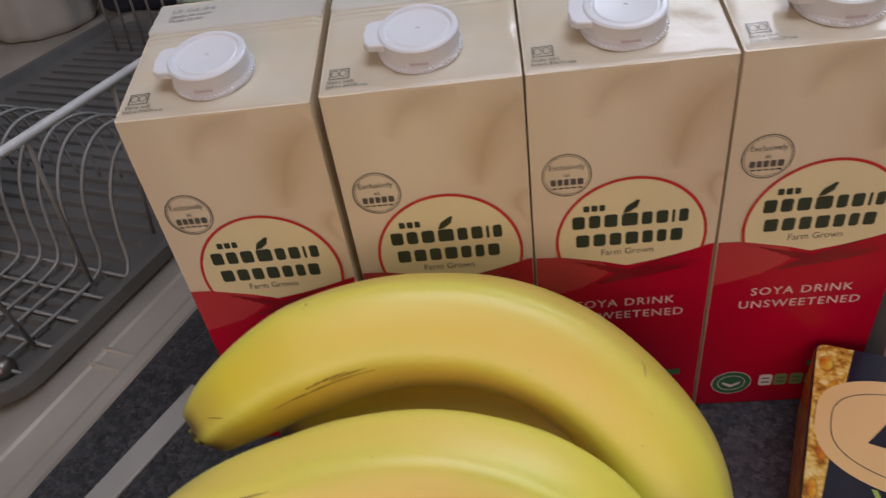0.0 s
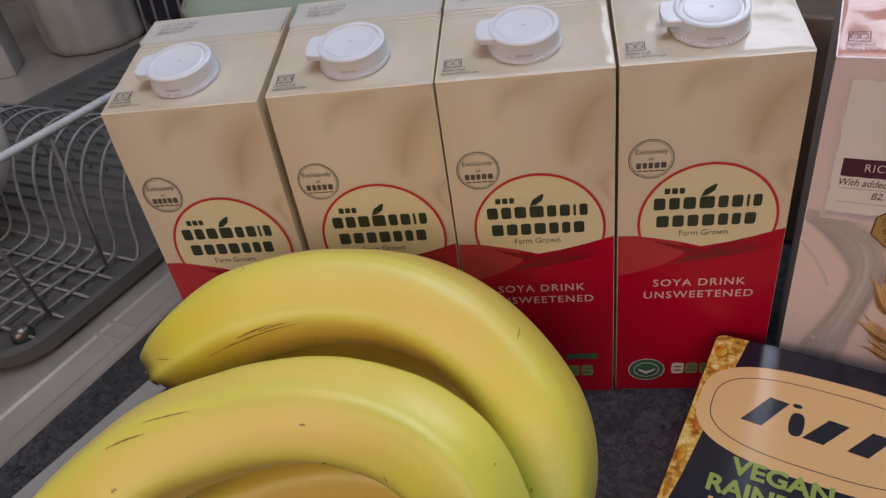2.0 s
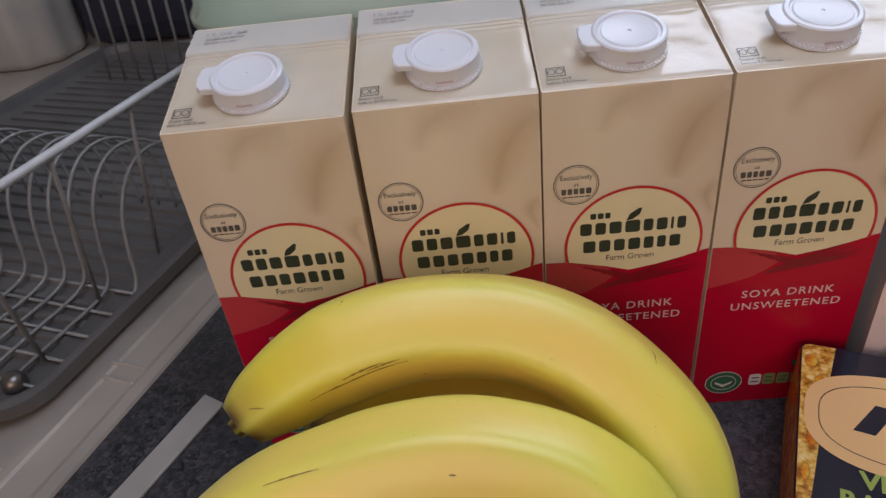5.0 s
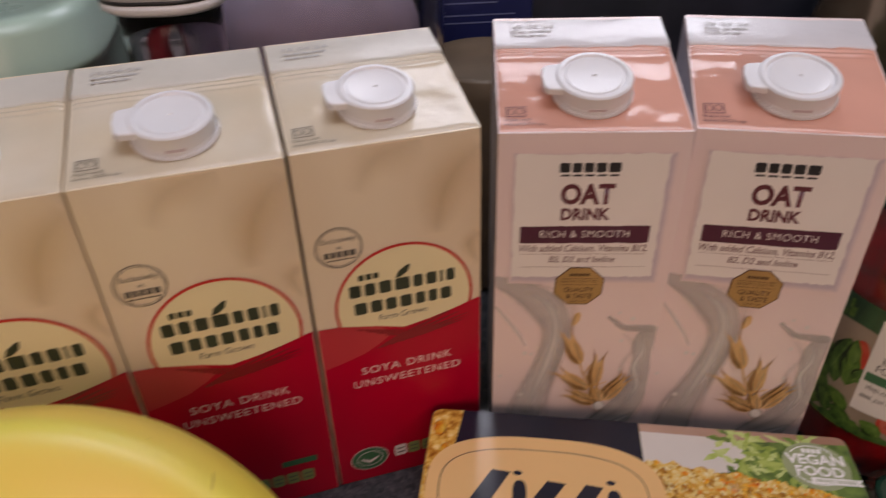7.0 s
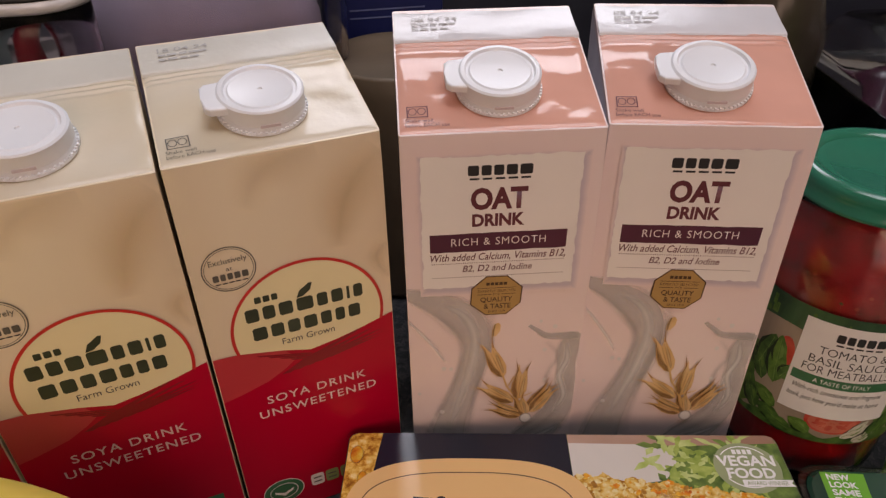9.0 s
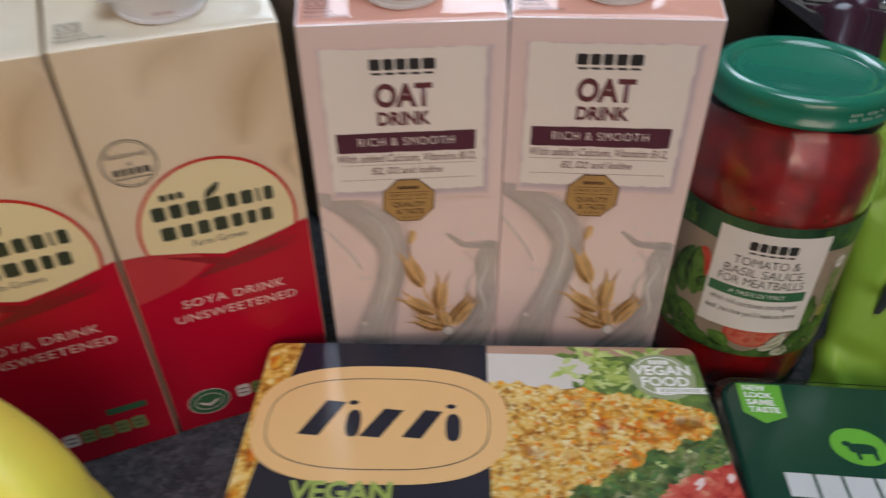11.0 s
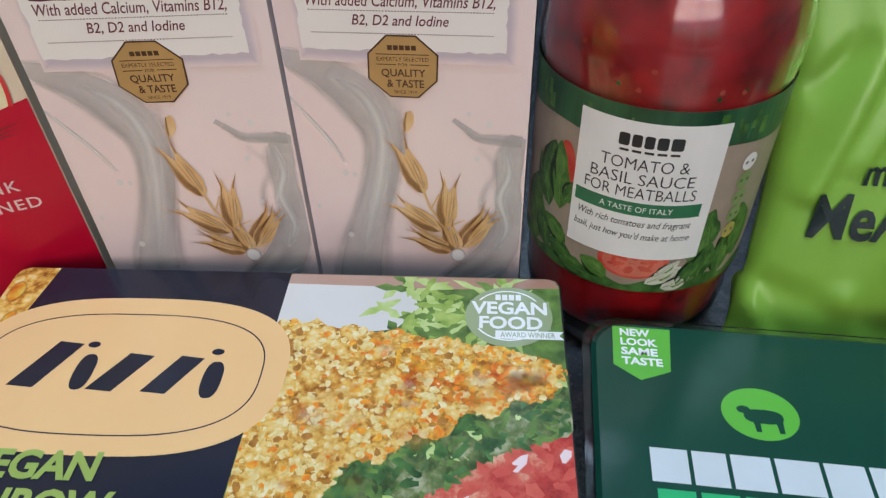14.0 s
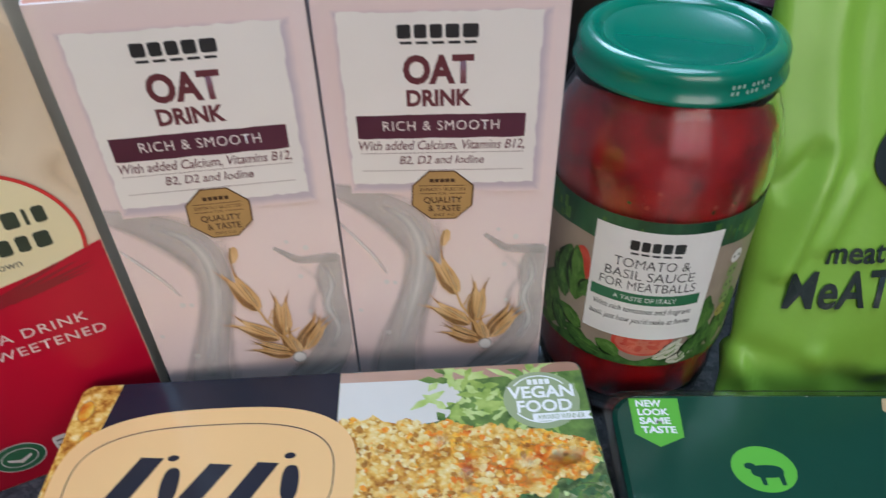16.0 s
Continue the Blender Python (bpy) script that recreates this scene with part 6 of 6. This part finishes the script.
part("lid_plate", loft([[(x - 0.0065, y + 0.012, z) for x, y in [(0.0285 + (p - 0.0285) * k, 0.025 + (q - 0.025) * k) for p, q in rounded(0.057, 0.05, 0.022)]] for k, z in ((0.9, 0.201), (1.0, 0.203), (1.0, 0.2065))]), CAP, spout, "white plastic rim", True)
part("lid_seam", loft([[(x - 0.0065, y + 0.012, z) for x, y in [(0.0285 + (p - 0.0285) * k, 0.025 + (q - 0.025) * k) for p, q in rounded(0.057, 0.05, 0.022)]] for k, z in ((1.005, 0.2065), (1.005, 0.2082))]), INK, spout, "dark seam", True)
part("lid_dome", loft([[(x - 0.0065, y + 0.012, z) for x, y in [(0.0285 + (p - 0.0285) * k, 0.025 + (q - 0.025) * k) for p, q in rounded(0.057, 0.05, 0.022)]] for k, z in ((1.0, 0.2082), (0.99, 0.216), (0.9, 0.222))]), CAP, spout, "white plastic dome", True)
trim = solo("red_bottle", lathe([(0.004, 0.0), (0.012, 0.001), (0.0125, 0.12), (0.006, 0.17), (0.006, 0.2), (0.004, 0.201)], 24), RED_TRIM, "slim dark red plastic bottle behind the cartons", "bottle", "", True, pose(0.163, 0.2, 0, 0, 0, 0))

blue = thing("blue_box", pose(0.33, 0.235, 0.0, 0, 0, -12), "royal blue cardboard packet with small white print", "packet")
part("packet", box(0, 0.072, 0, 0.05, 0, 0.26, 0.0015), BLUE, blue, "royal blue card")
face = lambda u, v, layer: Vector((u / 1000, -LIFT * layer, v / 1000))
for v, n in ((188, 9), (176, 12), (171, 12), (166, 12), (158, 9), (150, 12), (145, 10)):
    print_bars([1], 12, 12 + 4 * n, v, v + 1.0, face, 3, BLUE_INK, blue, 0.4, "code_line")

mug = thing("stoneware_mug", pose(0.345, 0.155, 0.0, 0, 0, 0), "brown stoneware mug with a dark glazed inside", "mug")
part("mug_body", lathe([(0.004, 0.0), (0.03, 0.0), (0.034, 0.006), (0.038, 0.135), (0.0385, 0.146), (0.037, 0.148), (0.035, 0.146)], 48), STONEWARE, mug, "brown stoneware", True)
part("mug_inside", lathe([(0.0349, 0.1455), (0.0335, 0.06), (0.002, 0.055)], 48), COFFEE, mug, "dark glaze", True)

oven = thing("black_appliance", pose(0.40, 0.29, 0.0, 0, 0, -8), "large black plastic kitchen appliance with a glossy front", "appliance")
part("housing", box(0, 0.56, 0, 0.24, 0.006, 0.36, 0.012, 3), BLACK, oven, "black plastic housing")
part("front_panel", box(0.012, 0.53, -0.004, 0.004, 0.02, 0.34, 0.003), NAVY_BG, oven, "glossy dark front panel")
for u, v in ((0.03, 0.03), (0.53, 0.03), (0.03, 0.21), (0.53, 0.21)):
    part("foot", box(u - 0.01, u + 0.01, v - 0.01, v + 0.01, 0.0, 0.01), BLACK, oven)
solo("glass_bottle", lathe([(0.01, 0.0), (0.02, 0.001), (0.021, 0.14), (0.012, 0.19), (0.0115, 0.25), (0.008, 0.252)], 36), clear("green_bottle_glass", (0.7, 0.85, 0.75), 0.02), "slim clear greenish glass bottle", "bottle", "", True, pose(0.668, 0.218, 0, 0, 0, 0))
flask = thing("dark_bottle", pose(0.62, 0.16, 0, 0, 0, 0), "dark brown bottle behind the cartons", "bottle")
part("bottle_body", lathe([(0.01, 0.0), (0.036, 0.001), (0.038, 0.12), (0.03, 0.15), (0.014, 0.18), (0.013, 0.218), (0.008, 0.22)], 36), BROWN_GLASS, flask, "", True)
part("bottle_cap", lathe([(0.004, 0.2195), (0.0145, 0.2195), (0.015, 0.222), (0.0145, 0.241), (0.004, 0.242)], 28), BLACK, flask, "black screw cap", True)

punnet = thing("grape_punnet", pose(0.605, 0.03, 0.0, 0, 0, -20), "clear plastic punnet of purple grapes", "punnet")
part("punnet_shell", loft([[(x, y, z) for x, y in [(0.08 + (p - 0.08) * k, 0.06 + (q - 0.06) * k) for p, q in rounded(0.18, 0.13, 0.025)]] for k, z in ((0.84, 0.001), (0.9, 0.006), (1.0, 0.1), (1.05, 0.102), (1.05, 0.104), (0.985, 0.103), (0.88, 0.008), (0.82, 0.003))]), clear("punnet_plastic", (0.95, 0.97, 0.98), 0.03, 1.4), punnet, "clear plastic shell", True)
part("punnet_lid", loft([[(x, y, z) for x, y in [(0.08 + (p - 0.08) * k, 0.06 + (q - 0.06) * k) for p, q in rounded(0.18, 0.13, 0.025)]] for k, z in ((1.05, 0.1055), (1.02, 0.108), (0.99, 0.128), (0.9, 0.136), (0.6, 0.137), (0.6, 0.136), (0.895, 0.1348), (0.98, 0.127), (1.01, 0.1072), (1.045, 0.1046))]), clear("punnet_lid_plastic", (0.94, 0.96, 0.98), 0.06, 1.4), punnet, "clear plastic lid", True)
rnd = random.Random(8)
berry = None
for k in range(60):
    x, y = rnd.uniform(0.025, 0.15), rnd.uniform(0.02, 0.11)
    z = 0.02 + 0.028 * (k // 16) + rnd.uniform(-0.004, 0.004)
    if berry is None:
        bm = bmesh.new()
        bmesh.ops.create_uvsphere(bm, u_segments=14, v_segments=9, radius=0.0115)
        for v in bm.verts:
            v.co.z *= 1.2
        berry = part("grape", bm, GRAPE, punnet, "dark purple grape", True)
        ob = berry
    else:
        ob = new("grape", berry.data)
        ob.parent = punnet
    ob.matrix_basis = pose(x, y, z, rnd.uniform(0, 90), rnd.uniform(0, 90), 0)

# ---- draining rack beside the sink ----
T0 = Vector((-0.147, 0.012, 0.0))


def tray_at(c, a, z):
    """c across to the sink, a along the edge, from the tray's near corner."""
    return T0 + a * ALONG + c * ACROSS + Vector((0, 0, z))


tray = thing("drainer_tray", Matrix(), "grey plastic draining tray with a raised rim and ribs", "tray")
plan = rounded(0.40, 0.56, 0.032, 8)
shell = []
for e, z in ((-0.012, -0.0032), (-0.004, 0.0), (0.0, 0.012), (0.001, 0.0135), (-0.003, 0.0140), (-0.006, 0.0130), (-0.009, 0.005), (-0.014, 0.0035)):
    shell.append([tray_at(0.20 + (p - 0.20) * (1 + e / 0.20), 0.28 + (q - 0.28) * (1 + e / 0.28), z) for p, q in plan])
part("tray_shell", loft(shell), TRAY, tray, "grey plastic shell", True).data.set_sharp_from_angle(angle=radians(40))
for k in range(29):
    a = 0.05 + 0.0165 * k
    q = [(0.03, a), (0.37, a + 0.002), (0.37, a + 0.009), (0.03, a + 0.007)]
    part("rib", loft([[tray_at(c, b, 0.0034) for c, b in q], [tray_at(0.20 + (c - 0.20) * 0.985, a + 0.0045 + (b - a - 0.0045) * 0.6, 0.0062) for c, b in q]]), TRAY, tray)

rack = thing("dish_rack", Matrix(), "white-coated wire dish rack standing in the tray", "dish rack")
rail_a, rail_b = Vector((-0.111, 0.094, 0.13)), Vector((-0.135, 0.036, 0.1285))
run = (rail_a - rail_b).normalized()
part("top_rail", tube([rail_b - run * 0.16, rail_b, rail_a, rail_a + run * 0.38], 0.0027, 10), WIRE, rack, "white coated rail", True)
for k in range(6):
    t = rail_b + run * (0.0625 * k)
    f = tray_at(0.026 + 0.006 * (k % 2), 0.05 + 0.056 * k, 0.008)
    part("strut", tube([t, f], 0.0014, 8), WIRE_GREY, rack, "", True)
foot = part("rubber_foot", lathe([(0.001, 0.0), (0.007, 0.0), (0.0075, 0.004), (0.005, 0.009), (0.001, 0.010)], 18), STEEL_DARK, rack, "worn dark foot", True)
foot.matrix_basis = Matrix.Translation(tray_at(0.03, 0.03, 0.0036))
for k in range(13):
    c = 0.008 + 0.0205 * k
    path = [(0.026, 0.0088), (0.07, 0.0085), (0.108, 0.009), (0.12, 0.018), (0.124, 0.04), (0.131, 0.064), (0.146, 0.083), (0.166, 0.0905), (0.19, 0.085), (0.21, 0.066), (0.218, 0.04), (0.22, 0.0088)]
    part("plate_loop", tube(spline([tray_at(c + 0.004 * math.sin(k), a, z) for a, z in path], 5), 0.0013, 8), WIRE_GREY, rack, "", True)
for k in range(5):
    a = 0.03 + 0.022 * k
    part("floor_wire", tube([tray_at(0.005, a, 0.0066), tray_at(0.27, a + 0.004, 0.0066)], 0.0012, 6), WIRE_GREY, rack, "", True)
for k in range(15):
    c = 0.012 + 0.0215 * k
    part("end_wire", tube([tray_at(c + 0.004, 0.452, 0.0085), tray_at(c, 0.462, 0.17)], 0.0016, 6), WIRE_GREY, rack, "", True)
part("end_rail", tube([tray_at(0.005, 0.462, 0.17), tray_at(0.32, 0.462, 0.17)], 0.0026, 8), WIRE, rack, "", True)

cup = [(0.001, 0.0), (0.018, 0.001), (0.034, 0.008), (0.052, 0.024), (0.064, 0.046), (0.071, 0.07), (0.073, 0.088), (0.0715, 0.0885), (0.069, 0.07), (0.062, 0.047), (0.05, 0.027), (0.033, 0.011), (0.001, 0.005)]
bowl = solo("ceramic_bowl", lathe(cup, 56), BOWL, "cream glazed ceramic bowl propped on its side in the rack", "bowl", "", True)
bowl.matrix_basis = Matrix.Translation((-0.234, 0.136, 0.111)) @ Vector((-0.75, 0.35, -0.25)).to_track_quat("Z", "Y").to_matrix().to_4x4()
capg = thing("green_bottle_top", pose(-0.203, 0.024, -0.0034, 0, 0, 0), "green plastic bottle top lying on the steel drainer", "bottle top")
part("screw_top", lathe([(0.001, 0.0125), (0.013, 0.0125), (0.0152, 0.0115), (0.016, 0.0), (0.0148, 0.0), (0.014, 0.010), (0.001, 0.0105)], 36), GREEN_CAP, capg, "", True)
bm = bmesh.new()
bmesh.ops.create_icosphere(bm, subdivisions=3, radius=0.0045)
for v in bm.verts:
    v.co = v.co * (1 + 0.5 * noise.noise(v.co * 500)) * 1.0
    v.co.x *= 2.0
    v.co.z = max(-0.0015, v.co.z * 0.7)
solo("foil_scrap", bm, CRUMPLED, "crumpled scrap of silver foil on the drainer", "foil scrap", "", False, pose(-0.156, -0.013, -0.0015, 0, 0, 25))
q = [Vector((-0.034, 0.026, 0)), Vector((-0.047, 0.034, 0)), Vector((-0.104, -0.088, 0)), Vector((-0.09, -0.094, 0))]
strip = loft([[(p.x, p.y, 0.0) for p in q], [(p.x, p.y, 0.0022) for p in q]])
bmesh.ops.bevel(strip, geom=[e for e in strip.edges], offset=0.0008, segments=2, affect="EDGES", profile=0.5)
solo("plastic_strip", strip, STRIP, "pale grey flat plastic strip lying on the worktop", "strip")

# ---- the sink's far end ----
can = thing("cream_canister", pose(-0.468, 0.705, -0.0035, 0, 0, 0), "cream fluted plastic canister at the back of the drainer", "canister")
flutes = lambda r, z: [(r * (1 + 0.025 * math.cos(10 * w)) * math.cos(w), r * (1 + 0.025 * math.cos(10 * w)) * math.sin(w), z) for w in (2 * math.pi * k / 120 for k in range(120))]
part("canister_body", loft([flutes(r, z) for r, z in ((0.01, 0.0), (0.062, 0.0), (0.067, 0.004), (0.07, 0.012), (0.074, 0.22))]), STRIP, can, "", True)
part("canister_lid", lathe([(0.01, 0.221), (0.079, 0.221), (0.079, 0.24), (0.076, 0.244), (0.01, 0.245)], 44), STRIP, can, "", True)
far = thing("white_carton", pose(-0.675, 0.52, -0.0035, 0, 0, 24), "off-white printed packet standing at the back", "packet")
part("packet", box(0, 0.16, 0, 0.07, 0, 0.3, 0.002), STRIP, far)
print_bars([1, 1, 1, 0.4, 1], 30, 110, 150, 172, face, 3, GREY_INK, far, 0.4, "code_line")
solo("navy_bag", box(-0.392, 0.06, 0.69, 0.82, -0.003, 0.3, 0.03, 3), BAG_NAVY, "dark navy bag standing behind the rack", "bag", "", False)
